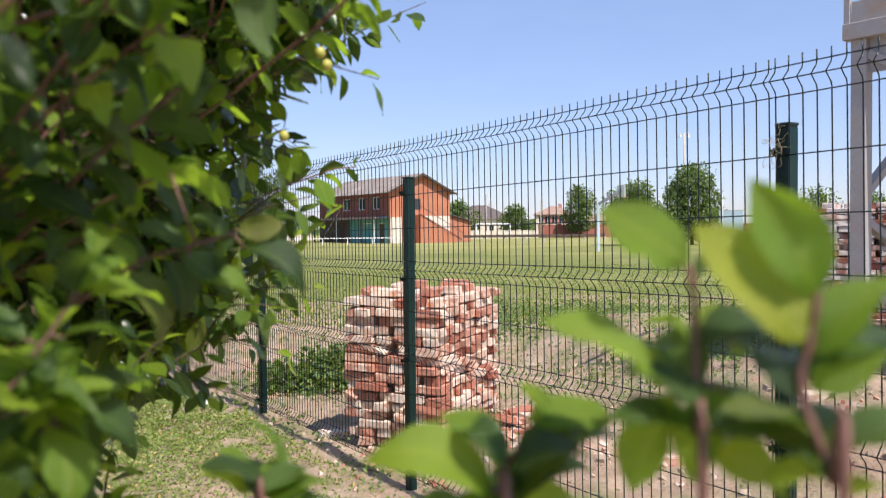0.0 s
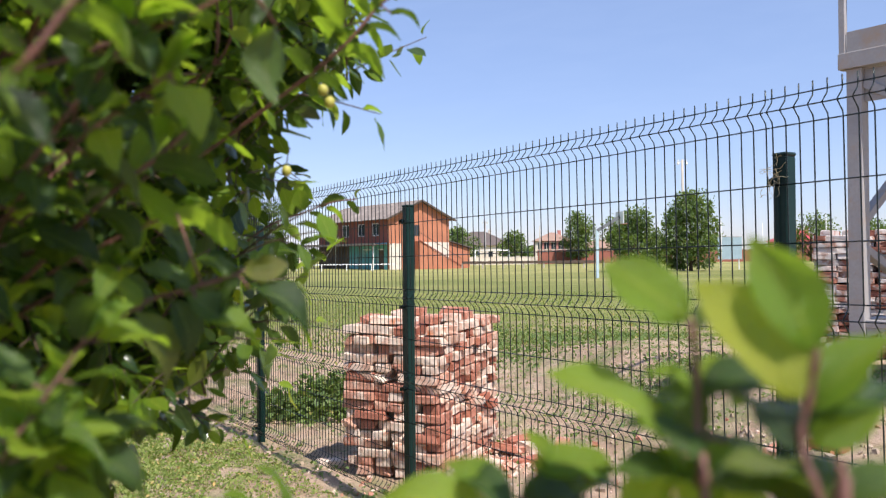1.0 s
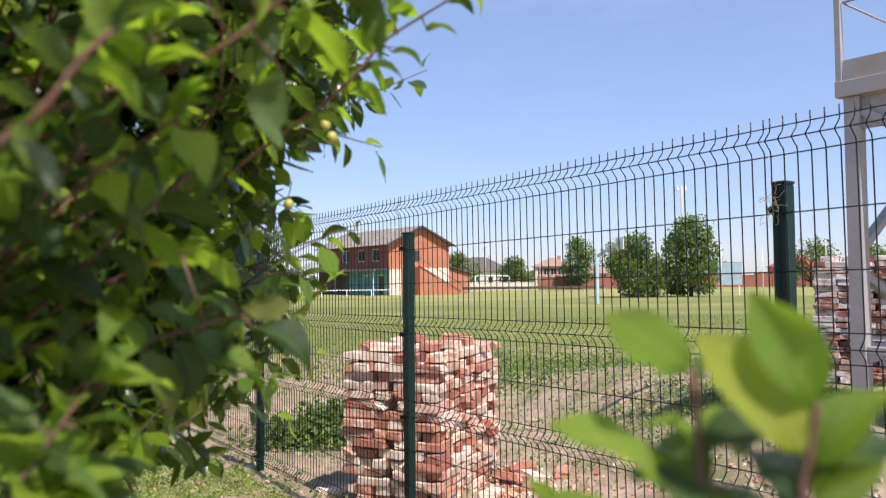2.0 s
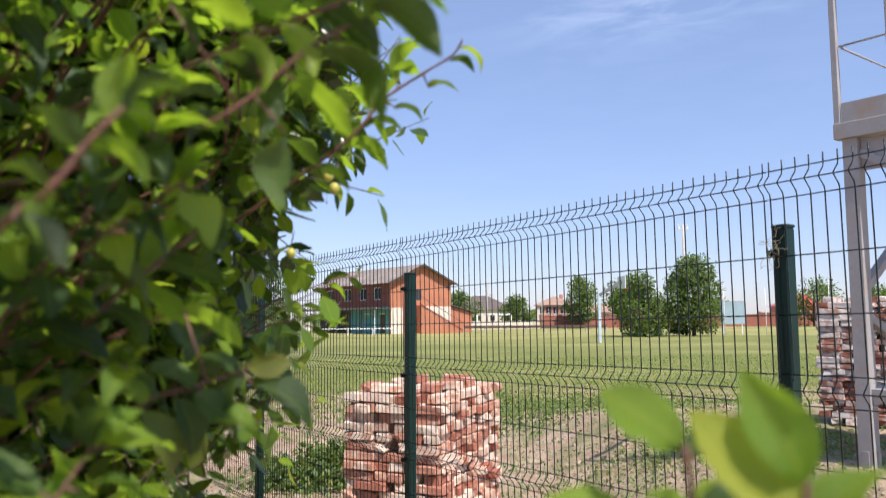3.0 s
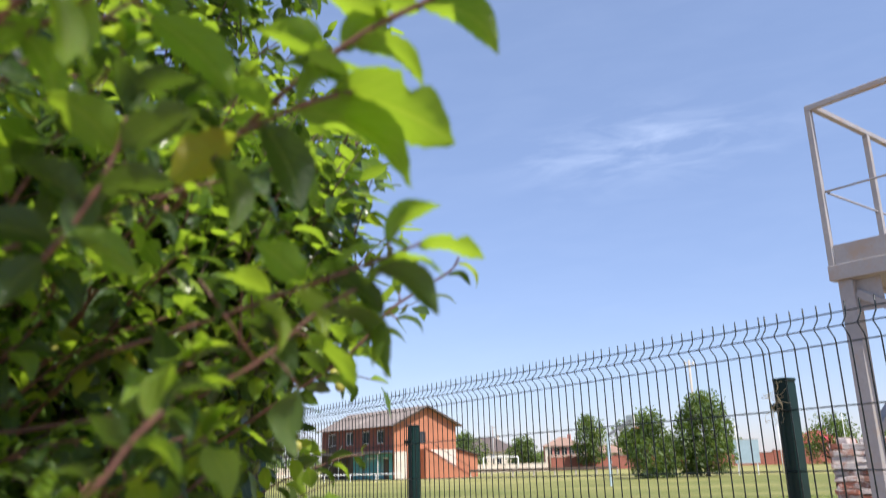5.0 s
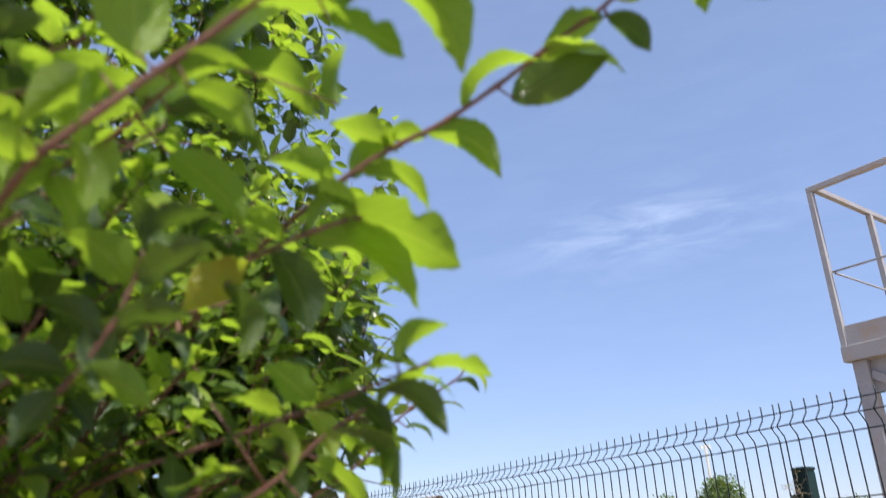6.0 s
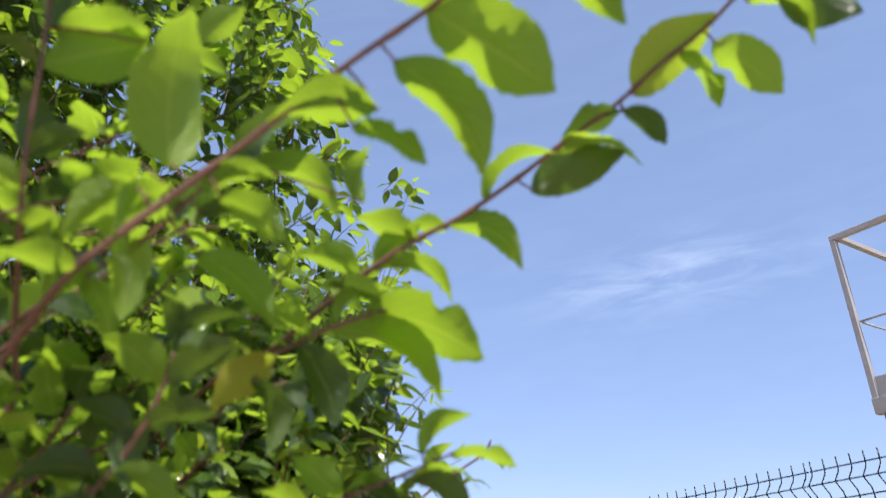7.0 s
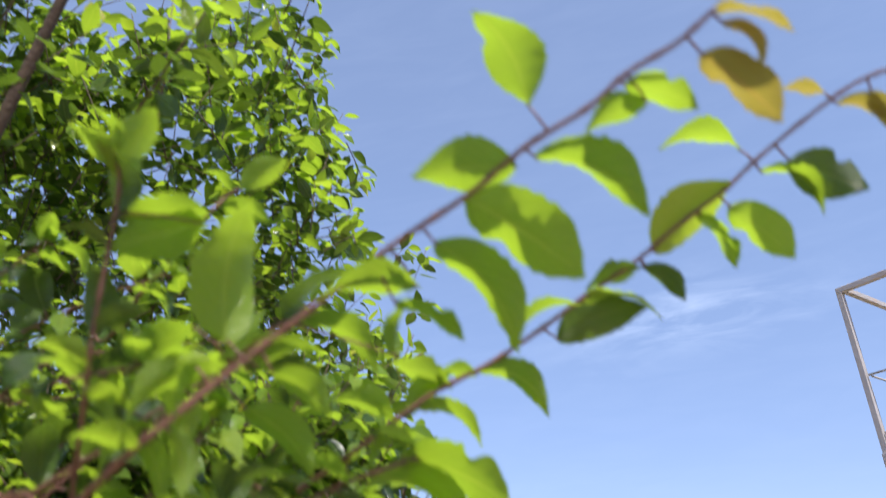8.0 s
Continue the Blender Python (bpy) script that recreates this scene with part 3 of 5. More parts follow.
def build_house():
    """Local x runs along the gable end, local y back along the long side; the near corner is the origin."""
    h = thing("two_storey_house", (1.6, 85.0, 0.0), 30, "orange brick two-storey house with teal ground floor and grey sheet roof", "house")
    W, L, E, R, T = 8.0, 17.0, 5.7, 7.6, 0.3
    # gable end, in one piece up to the ridge
    bm = bmesh.new()
    prof = [(0, 0), (W, 0), (W, E), (W / 2, R), (0, E)]
    a = [bm.verts.new((x, 0, z)) for x, z in prof]
    b = [bm.verts.new((x, T, z)) for x, z in prof]
    bm.faces.new(a)
    bm.faces.new(b[::-1])
    for k in range(5):
        bm.faces.new((a[k], b[k], b[(k + 1) % 5], a[(k + 1) % 5]))
    bmesh.ops.recalc_face_normals(bm, faces=bm.faces)
    part("gable_wall", bm, PAINT_BRICK, h)
    part("cream_panel", box((-0.004, -0.06, 0), (1.5, 0.0, 2.85), 0.01), CREAM, h, "cream rendered lower corner")
    # long side, upper storey, with three window openings and a door
    upper = part("upper_wall", box((0, T, 2.95), (T, 2.2, E)), PAINT_DARK, h, "brown-red brick upper storey")
    holes = [(2.2, 3.7), (5.4, 7.0), (9.0, 10.8), (13.2, 15.4)]
    at = T
    for lo, hi in holes:
        if at > T:
            part("pier", box((0, at, 2.95), (T, lo, E)), PAINT_DARK, upper)
        part("spandrel", box((0, lo, 2.95), (T, hi, 3.75 if hi - lo < 2 else 2.97)), PAINT_DARK, upper)
        part("lintel", box((0, lo, 5.15), (T, hi, E)), PAINT_DARK, upper)
        at = hi
    part("pier", box((0, at, 2.95), (T, L, E)), PAINT_DARK, upper)
    lower = box((0, T, 0), (T, 9.0, 2.95))
    part("lower_wall", lower, TEAL, h, "teal painted ground floor wall")
    # the dark colour stands in for the shade beneath the gallery roof
    part("side_wall", box((0, 9.0, 0), (T, L, 2.95)), WOOD, h, "ground floor wall coloured dark for the shade under the gallery")
    part("back_wall", box((W - T, T, 0), (W, L, E)), PAINT_BRICK, h)
    part("end_wall", box((T, L - T, 0), (W - T, L, E)), PAINT_BRICK, h)
    for lo, hi in holes:
        win = part("window" if hi - lo < 2 else "door", box((0.12, lo, 3.75 if hi - lo < 2 else 2.97), (0.16, hi, 5.15)), GLASS if hi - lo < 2 else WOOD, h)
        fr = bmesh.new()
        for z in (3.76, 5.08):
            add_box(fr, (0.06, lo, z), (0.19, hi, z + 0.07))
        for y in (lo, (lo + hi) / 2 - 0.03, hi - 0.07):
            add_box(fr, (0.06, y, 3.76), (0.19, y + 0.06, 5.14))
        part("frame", fr, WHITE, win)
    for y0, y1 in ((1.2, 2.2), (4.0, 5.6)):
        dr = part("door", box((-0.03, y0, 0), (0.0, y1, 2.15), 0.01), WOOD if y1 - y0 < 1.2 else TEAL, h)
        part("frame", box((-0.05, y0 - 0.08, 2.16), (0.0, y1 + 0.08, 2.26)), WHITE, dr)
    gw = part("window", box((3.1, -0.02, 3.7), (3.9, 0.0, 4.9), 0.005), GLASS, h)
    fr = bmesh.new()
    for x in (3.06, 3.47, 3.88):
        add_box(fr, (x, -0.06, 3.66), (x + 0.06, 0.0, 4.94))
    part("frame", fr, WOOD, gw)
    # roof slopes of corrugated sheet
    rise = R - E
    for side in (0, 1):
        bm = bmesh.new()
        n = 90
        top, low = [], []
        for k in range(n + 1):
            y = -0.55 + (L + 1.1) * k / n
            wv = 0.035 * (k % 2)
            x_e = -0.55 if side == 0 else W + 0.55
            z_e = E - 0.55 * rise / (W / 2) + 0.08
            low.append((x_e, y, z_e + wv))
            top.append((W / 2, y, R + 0.10 + wv))
        lv, tv = [bm.verts.new(p) for p in low], [bm.verts.new(p) for p in top]
        lb, tb = [bm.verts.new((x, y, z - 0.07)) for x, y, z in low], [bm.verts.new((x, y, z - 0.07)) for x, y, z in top]
        for k in range(n):
            bm.faces.new((lv[k], lv[k + 1], tv[k + 1], tv[k]))
            bm.faces.new((lb[k], tb[k], tb[k + 1], lb[k + 1]))
            bm.faces.new((lv[k], lb[k], lb[k + 1], lv[k + 1]))
        for k in (0, n):
            bm.faces.new((lv[k], tv[k], tb[k], lb[k]))
        bmesh.ops.recalc_face_normals(bm, faces=bm.faces)
        part("roof_slope", bm, SHEET, h)
        part("barge_board", bar((-0.6 if side == 0 else W + 0.6, -0.58, E - 0.25), (W / 2, -0.58, R + 0.02), 0.05, 0.2), WOOD, h)
    # gallery roof along the long side, carried on posts, reaching past the house
    gal = bmesh.new()
    add_box(gal, (-1.9, -0.3, 2.72), (0.0, L + 10, 2.8))
    add_box(gal, (-1.95, -0.3, 2.6), (-1.85, L + 10, 2.84))
    part("gallery_roof", gal, WOOD, h, "dark flat gallery roof")
    part("gallery_fascia", box((-2.02, -0.35, 2.66), (-1.96, L + 10.05, 2.9)), SHEET, h)
    part("gallery_rail", bar((-1.9, 6.0, 3.75), (-1.9, L, 3.75), 0.05), WOOD, h)
    for k in range(10):
        part("gallery_post", bar((-1.85, 0.3 + k * 2.9, 0), (-1.85, 0.3 + k * 2.9, 2.62), 0.09), WHITE if k % 3 == 0 else WOOD, h)
    # outside stair up to the gallery
    st = part("stair", bar((-1.2, 13.0, 0.1), (-1.2, 9.2, 2.9), 0.08, 0.25), WOOD, h)
    for k in range(13):
        y, z = 13.0 - 3.8 * k / 13, 0.1 + 2.8 * (k + 0.5) / 13
        part("tread", box((-1.25, y - 0.15, z), (-0.35, y + 0.15, z + 0.05)), WOOD, st)
    part("handrail", bar((-1.25, 13.0, 1.0), (-1.25, 9.2, 3.8), 0.05), WHITE, st)
    # flight and parapet on the gable side
    fl = bmesh.new()
    pts = [(3.2, 3.1), (W + 1.0, 0.1), (W + 1.0, 0.0), (3.2, 0.0)]
    f0 = [fl.verts.new((x, -1.15, z)) for x, z in pts]
    f1 = [fl.verts.new((x, -0.02, z)) for x, z in pts]
    fl.faces.new(f0)
    fl.faces.new(f1[::-1])
    for k in range(4):
        fl.faces.new((f0[k], f1[k], f1[(k + 1) % 4], f0[(k + 1) % 4]))
    bmesh.ops.recalc_face_normals(fl, faces=fl.faces)
    flight = part("stair_flight", fl, PAINT_BRICK, h)
    part("coping", bar((3.1, -1.2, 3.2), (W + 1.1, -1.2, 0.18), 0.08, 0.12, 0.01), PAINT_DARK, flight, "dark sloping stair edge")
    patch = bmesh.new()
    edge = [(4.0, 3.0), (W - 0.05, 3.0), (W - 0.05, 0.7)]
    q0, q1 = [patch.verts.new((x, -0.03, z)) for x, z in edge], [patch.verts.new((x, 0.0, z)) for x, z in edge]
    patch.faces.new(q0)
    patch.faces.new(q1[::-1])
    for k in range(3):
        patch.faces.new((q0[k], q1[k], q1[(k + 1) % 3], q0[(k + 1) % 3]))
    bmesh.ops.recalc_face_normals(patch, faces=patch.faces)
    part("limewashed_patch", patch, CREAM, h, "faded limewashed patch above the stair")
    part("handrail", bar((3.1, -1.2, 4.1), (W + 1.1, -1.2, 1.0), 0.05), WOOD, flight)
    # lean-to
    an = bmesh.new()
    prof = [(W, 0), (W + 3.4, 0), (W + 3.4, 2.3), (W, 3.15)]
    a = [an.verts.new((x, 0.6, z)) for x, z in prof]
    b = [an.verts.new((x, 6.0, z)) for x, z in prof]
    an.faces.new(a)
    an.faces.new(b[::-1])
    for k in range(4):
        an.faces.new((a[k], b[k], b[(k + 1) % 4], a[(k + 1) % 4]))
    bmesh.ops.recalc_face_normals(an, faces=an.faces)
    lean = part("lean_to", an, PAINT_BRICK, h)
    part("lean_to_roof", bar((W - 0.02, 3.2, 3.25), (W + 3.7, 3.2, 2.34), 5.8, 0.1), DARK_ROOF, lean)


build_house()


# ---- boundary walls and far houses ----
def build_wall(a, b, height, mat, label, bay=3.2):
    a, b = Vector((*a, 0)), Vector((*b, 0))
    d = b - a
    w = thing("boundary_wall", a, math.degrees(math.atan2(d.y, d.x)), label, "wall", kind="structure")
    n = max(1, round(d.length / bay))
    step = d.length / n
    panel = box((0.15, -0.1, -0.2), (step - 0.15, 0.1, height - 0.12), 0.01)
    pier = box((-0.2, -0.19, -0.2), (0.2, 0.19, height), 0.015)
    add_box(pier, (-0.25, -0.24, height), (0.25, 0.24, height + 0.09), 0.01)
    coping = box((0.15, -0.15, height - 0.12), (step - 0.15, 0.15, height - 0.02), 0.01)
    first = [part("panel", panel, mat, w), part("pier", pier, mat, w), part("coping", coping, mat, w)]
    for k in range(1, n):
        for ob in first:
            c = new(ob.name.split(".")[0], ob.data)
            c.parent = w
            c.location.x = k * step


build_wall((25.5, 119), (64, 126), 2.0, WALL_RED, "long brown-red brick boundary wall round the field")
build_wall((64.1, 126), (120, 132), 2.3, WALL_RED, "brown-red brick boundary wall along the far side")
build_wall((9.0, 117), (25.4, 119), 1.2, CREAM, "low whitewashed boundary wall behind the goal")
build_wall((-42, 112), (-9, 114), 1.3, CREAM, "low whitewashed boundary wall beside the house")


def build_far_house(place, turn, w, d, e, r, wall, roof, label, bays):
    h = thing("house", place, turn, label, "house", "houses beyond the boundary wall")
    part("wall", box((-w / 2, -d / 2, 0), (w / 2, d / 2, e)), wall, h)
    bm = bmesh.new()
    o = 0.5
    base = [bm.verts.new(p) for p in ((-w / 2 - o, -d / 2 - o, e), (w / 2 + o, -d / 2 - o, e), (w / 2 + o, d / 2 + o, e), (-w / 2 - o, d / 2 + o, e))]
    q = max(0.4, (w - d) / 2)
    rg = [bm.verts.new((-q, 0, r)), bm.verts.new((q, 0, r))]
    for f in ((base[0], base[1], rg[1], rg[0]), (base[1], base[2], rg[1]), (base[2], base[3], rg[0], rg[1]), (base[3], base[0], rg[0]), base[::-1]):
        bm.faces.new(f)
    bmesh.ops.recalc_face_normals(bm, faces=bm.faces)
    part("roof", bm, roof, h)
    for k in range(bays):
        x = -w / 2 + w * (k + 0.5) / bays
        for z in ([0.8, 2.4] if e > 3.7 else [1.0]):
            win = part("window", box((x - 0.45, -d / 2 - 0.04, z), (x + 0.45, -d / 2 + 0.02, z + 1.2)), GLASS, h)
            fr = bmesh.new()
            add_box(fr, (x - 0.6, -d / 2 - 0.1, z - 0.12), (x + 0.6, -d / 2, z))
            add_box(fr, (x - 0.6, -d / 2 - 0.1, z + 1.2), (x + 0.6, -d / 2, z + 1.32))
            add_box(fr, (x - 0.03, -d / 2 - 0.07, z), (x + 0.03, -d / 2 - 0.04, z + 1.2))
            part("frame", fr, CREAM, win)
    for x in (-w / 2 + 0.1, w / 2 - 0.1):
        part("corner_pilaster", box((x - 0.25, -d / 2 - 0.08, 0), (x + 0.25, -d / 2, e)), CREAM, h)
    ch = part("chimney", box((w * 0.2 - 0.3, -0.3, r - 1.2), (w * 0.2 + 0.3, 0.3, r + 0.4), 0.02), wall, h)
    return h


PINK = plain("pink_brick_wall", (0.52, 0.22, 0.18), 0.9, vary=0.15, scale=0.6)
build_far_house((33, 142, 0), -8, 6.4, 6.4, 3.9, 5.5, PINK, TILE_ROOF, "pink-red brick two-storey house with pale trim and hipped tile roof", 5)
build_far_house((22.5, 165, 0), 5, 12, 9, 3.4, 6.4, CREAM, DARK_ROOF, "low house with a dark hipped roof behind the wall", 4)
build_far_house((39, 133, 0), 2, 7, 6, 2.5, 3.9, CREAM, TILE_ROOF, "low outbuilding with pale sheet roof", 3)
build_far_house((85, 150, 0), -10, 9, 8, 3.6, 6.0, PINK, plain("red_metal_roof", (0.55, 0.07, 0.08), 0.5), "red brick house with a bright red metal roof", 3)
build_far_house((118, 158, 0), -10, 12, 9, 3.4, 5.6, CREAM, TILE_ROOF, "cream house with a tile roof behind the wall", 4)


# ---- things on the field ----
PIPE_GREY = plain("dark_grey_paint", (0.17, 0.18, 0.19), 0.6)


def build_hoop():
    s = thing("basketball_stand", (14.2, 49.5, 0), 0, "pale blue painted steel basketball stand with a white backboard", "basketball stand")
    blue = plain("pale_blue_paint", (0.50, 0.63, 0.70), 0.5, vary=0.2, scale=3)
    part("post", box((-0.085, -0.085, -0.1), (0.085, 0.085, 3.15), 0.01), blue, s)
    part("arm", bar((0, 0, 3.05), (1.5, 0, 3.95), 0.2, 0.2, 0.01), PIPE_GREY, s)
    part("backboard", box((1.5, -0.5, 3.5), (1.55, 0.5, 4.3), 0.005, Matrix.Translation((1.5, 0, 0)) @ Matrix.Rotation(radians(12), 4, "Z") @ Matrix.Translation((-1.5, 0, 0))), WHITE, s)
    ring = bmesh.new()
    pts = [(1.55 + 0.27 + 0.225 * math.cos(a), 0.225 * math.sin(a), 3.5) for a in [k * math.pi / 6 for k in range(13)]]
    add_tube(ring, pts, 0.012, 5)
    part("hoop", ring, plain("orange_ring", (0.6, 0.16, 0.05), 0.5), s)
    part("stay", bar((0.02, 0, 2.4), (1.2, 0, 3.72), 0.05), STEEL_GREY, s)


def build_goal():
    g = thing("football_goal", (13.7, 105, 0), 0, "white tubular football goal on the grass", "goal")
    for x in (0, 4.6):
        part("post", tube([(x, 0, -0.1), (x, 0, 2.1)], 0.085, 8), WHITE, g)
        part("back_stay", tube([(x, 0, 2.05), (x, 1.4, 0)], 0.035, 6), WHITE, g)
    part("crossbar", tube([(0, 0, 2.1), (4.6, 0, 2.1)], 0.085, 8), WHITE, g)


def build_board():
    b = thing("notice_board", (32.4, 69.0, 0), -6, "blue-grey sheet metal board on white posts", "board")
    part("sheet", box((-1.1, -0.04, 0.95), (1.1, 0.04, 3.0), 0.01), BLUE_GREY, b)
    for x in (-0.85, 0.85):
        part("post", bar((x, 0.06, -0.1), (x, 0.06, 3.0), 0.09), WHITE, b)
    for z in (0.95, 3.0):
        part("edge_trim", bar((-1.13, 0, z), (1.13, 0, z), 0.1, 0.06), STEEL_GREY, b)


def build_pole(place, height, r, mat, label, name, lamp=False):
    p = thing(name, place, 0, label, name.replace("_", " "), "poles round the field")
    part("shaft", tube([(0, 0, -0.2), (0.02, 0, height * 0.5), (0.0, 0, height)], [r, r * 0.85, r * 0.7], 8), mat, p)
    if lamp:
        part("cross_arm", bar((-0.45, 0, height - 0.2), (0.45, 0, height - 0.2), 0.06), mat, p)
        for x in (-0.38, 0.38):
            part("lamp_head", box((x - 0.1, -0.1, height - 0.45), (x + 0.1, 0.1, height - 0.22), 0.02), WHITE, p)
            part("insulator", tube([(x, 0, height - 0.2), (x, 0, height - 0.02)], 0.04, 6), WHITE, p)
    else:
        part("cap", tube([(0, 0, height), (0, 0, height + 0.05)], r * 0.9, 8), mat, p)


CONC_POLE = plain("grey_concrete_pole", (0.50, 0.45, 0.39), 0.9, vary=0.15, scale=2)
build_hoop()
build_goal()
build_board()
build_pole((27.36, 67.5, 0), 9.9, 0.15, CONC_POLE, "tall concrete utility pole with lamps beside a tree", "utility_pole", True)
build_pole((17.4, 121, 0), 6.8, 0.17, STEEL_GREY, "slim steel floodlight pole behind the goal", "floodlight_pole", True)
build_pole((25.2, 117, 0), 5.8, 0.09, CONC_POLE, "bare grey pole beside the wall", "pole")
for x, y, hgt in ((30.2, 66, 4.4), (35.3, 68.5, 4.2), (46, 76, 5.4), (56.5, 78, 5.0)):
    build_pole((x, y, 0), hgt, 0.05, WHITE, "thin white painted steel pole on the field", "pole")


def build_low_rail(a, b, n, label, mat=WOOD, thick=0.3):
    a, b = Vector((*a, 0)), Vector((*b, 0))
    r = thing("low_rail", a, 0, label, "low rail", "rails at the field's edge")
    part("rail", bar(Vector((0, 0, 0.66)), b - a + Vector((0, 0, 0.66)), thick, thick), mat, r)
    for k in range(n):
        p = (b - a) * (k / (n - 1))
        part("post", bar(p + Vector((0, 0, -0.1)), p + Vector((0, 0, 0.6)), 0.16 if thick > 0.2 else 0.09), CONC_POLE if mat is WOOD else mat, r)


build_low_rail((9.8, 87), (26.0, 87), 8, "low dark wooden rail on short posts beside the field")
build_low_rail((25.5, 76), (32.5, 76), 4, "low dark wooden rail under the trees")
build_low_rail((-13, 80), (2.2, 81), 7, "thin white rail on posts in front of the house", WHITE, 0.1)


# ---- far trees ----
def build_tree(place, height, width, seed, label, skirt=0.12, leaves=2600, size=0.26, group="trees round the field"):
    rnd = random.Random(seed)
    rs = np.random.RandomState(seed)
    tr = thing("tree", place, rnd.uniform(0, 360), label, "tree", group)
    bm = tube([(0, 0, -0.1), (0.05, 0.02, height * 0.3), (-0.04, 0.03, height * 0.6), (0, 0, height * 0.85)],
              [height * 0.03, height * 0.024, height * 0.014, 0.02], 8)
    centres = []
    for k in range(26):
        z = height * (skirt + (1 - skirt) * (k + 0.5) / 26)
        prof = math.sin(math.pi * min(1, max(0.06, (z / height - skirt) / (1 - skirt) * 0.86 + 0.12))) ** 0.6
        a = rnd.uniform(0, 6.28)
        rad = width / 2 * prof * rnd.uniform(0.45, 0.82)
        c = Vector((math.cos(a) * rad, math.sin(a) * rad, z))
        centres.append((c, width * rnd.uniform(0.13, 0.22)))
        start = Vector((0, 0, max(height * 0.1, z - rad * 0.9)))
        add_tube(bm, [start, (start + c) / 2 + Vector((0, 0, 0.1)), c], [height * 0.012, height * 0.008, 0.01], 5)
    part("trunk", bm, BARK, tr)
    n = leaves
    which = rs.randint(0, len(centres), n)
    cen = np.array([c for c, _ in centres])[which]
    rad = np.array([r for _, r in centres])[which]
    d = rs.normal(size=(n, 3))
    d /= np.linalg.norm(d, axis=1, keepdims=True)
    pos = cen + d * (rad * rs.uniform(0.45, 1.15, n))[:, None]
    pos[:, 2] = np.maximum(pos[:, 2], height * 0.06)
    aim = d + rs.normal(scale=0.7, size=(n, 3)) + np.array([0, 0, -0.35])
    me = leaf_mesh("crown", pos, frames_from(aim, rs.normal(scale=0.5, size=(n, 3)) + np.array([0, 0, 1.0])), size * rs.uniform(0.6, 1.3, n), LEAF_FAR, SHAPES_LOW)
    cr = new("crown", me)
    cr.parent = tr
    return tr


build_tree((22.0, 65, 0), 4.75, 5.3, 3, "dense dark green round tree reaching to the ground", 0.02, 8000, 0.28)
build_tree((27.0, 65, 0), 6.35, 5.4, 5, "tall dense green broadleaf tree beside a pole", 0.08, 8000, 0.28)
build_tree((31.6, 118, 0), 7.4, 5.6, 7, "tall airy green tree behind the wall", 0.2, 3600, 0.4)
build_tree((14.6, 128, 0), 5.4, 6.5, 9, "round green tree behind the low wall", 0.1, 3600, 0.4)
build_tree((24.2, 132, 0), 4.9, 5.5, 11, "low round green tree behind the low wall", 0.1, 3200, 0.4)
build_tree((-10.5, 70, 0), 9.0, 5.0, 13, "tall slender green tree beside the house", 0.15, 5200, 0.33)
build_tree((-17, 100, 0), 7.0, 9.0, 15, "broad green tree behind the low wall", 0.1, 2600, 0.45)
build_tree((-27, 104, 0), 7.5, 9.0, 17, "broad green tree far behind the field", 0.1, 2600, 0.45)
build_tree((69, 118, 0), 6.6, 9.0, 19, "spreading green tree behind the boundary wall", 0.2, 2600, 0.45)
build_tree((78, 116, 0), 5.9, 7.0, 21, "green tree behind the boundary wall", 0.15, 2200, 0.45)
build_tree((62, 140, 0), 5.0, 6.0, 23, "small green tree beyond the wall", 0.15, 1500, 0.45)
build_tree((51, 138, 0), 5.4, 4.5, 25, "small sparse green tree beyond the wall", 0.2, 1200, 0.4)


def build_far_woods():
    rs = np.random.RandomState(8)
    n = 9000
    ang = rs.uniform(-0.95, 1.15, n)
    dist = rs.uniform(190, 240, n)
    top = 5.0 + 2.5 * np.sin(ang * 23) + 1.5 * np.sin(ang * 61 + 1)
    pos = np.stack([np.sin(ang) * dist, np.cos(ang) * dist, np.abs(rs.uniform(0.0, 1.0, n)) * top], axis=1)
    aim = rs.normal(size=(n, 3))
    me = leaf_mesh("far_woods", pos, frames_from(aim, rs.normal(size=(n, 3)) + np.array([0, 0, 1.0])), rs.uniform(1.0, 2.2, n), LEAF_FAR, SHAPES_LOW)
    tagged(new("far_woods", me), "distant line of green trees along the horizon", "woods", kind="stuff")


build_far_woods()


# ---- plum tree beside the path ----
EYE_SIDE = np.array((-0.455, -0.16, 1.66))  # the gap in the foliage where one can stand
CROWN_EDGE = ((-40, -26), (-18, -22), (-12, -19), (-8, -15), (-2, -13), (2, -14), (5, -14), (7, -11.5), (9, -8), (11, -6), (14, -5.5), (17, -7.5), (20, -6), (24, -4.5), (29, -3), (31, -3), (37, -7), (42, -11), (46, -13), (60, -14), (90, -20))
SPRAY_EDGE = ((-40, -24), (-20, -21), (-10, -18), (-4, -16), (2, -18), (8, -18), (14, -15), (20, -11), (26, -10), (31, -15), (36, -22), (60, -30))


def seen_from_gap(p):
    d = np.array(p) - EYE_SIDE
    r = np.linalg.norm(d)
    return r, math.degrees(math.asin(d[2] / r)), math.degrees(math.atan2(d[0], d[1])) - 5.2


def inside(p, edges, rough):
    r, el, az = seen_from_gap(p)
    edge = np.interp(el, [a for a, _ in edges], [b for _, b in edges])
    return az < edge + rough * noise.noise((p[0] * 5, p[1] * 5, p[2] * 5))


def in_crown(p):
    return inside(p, CROWN_EDGE, 2.5)


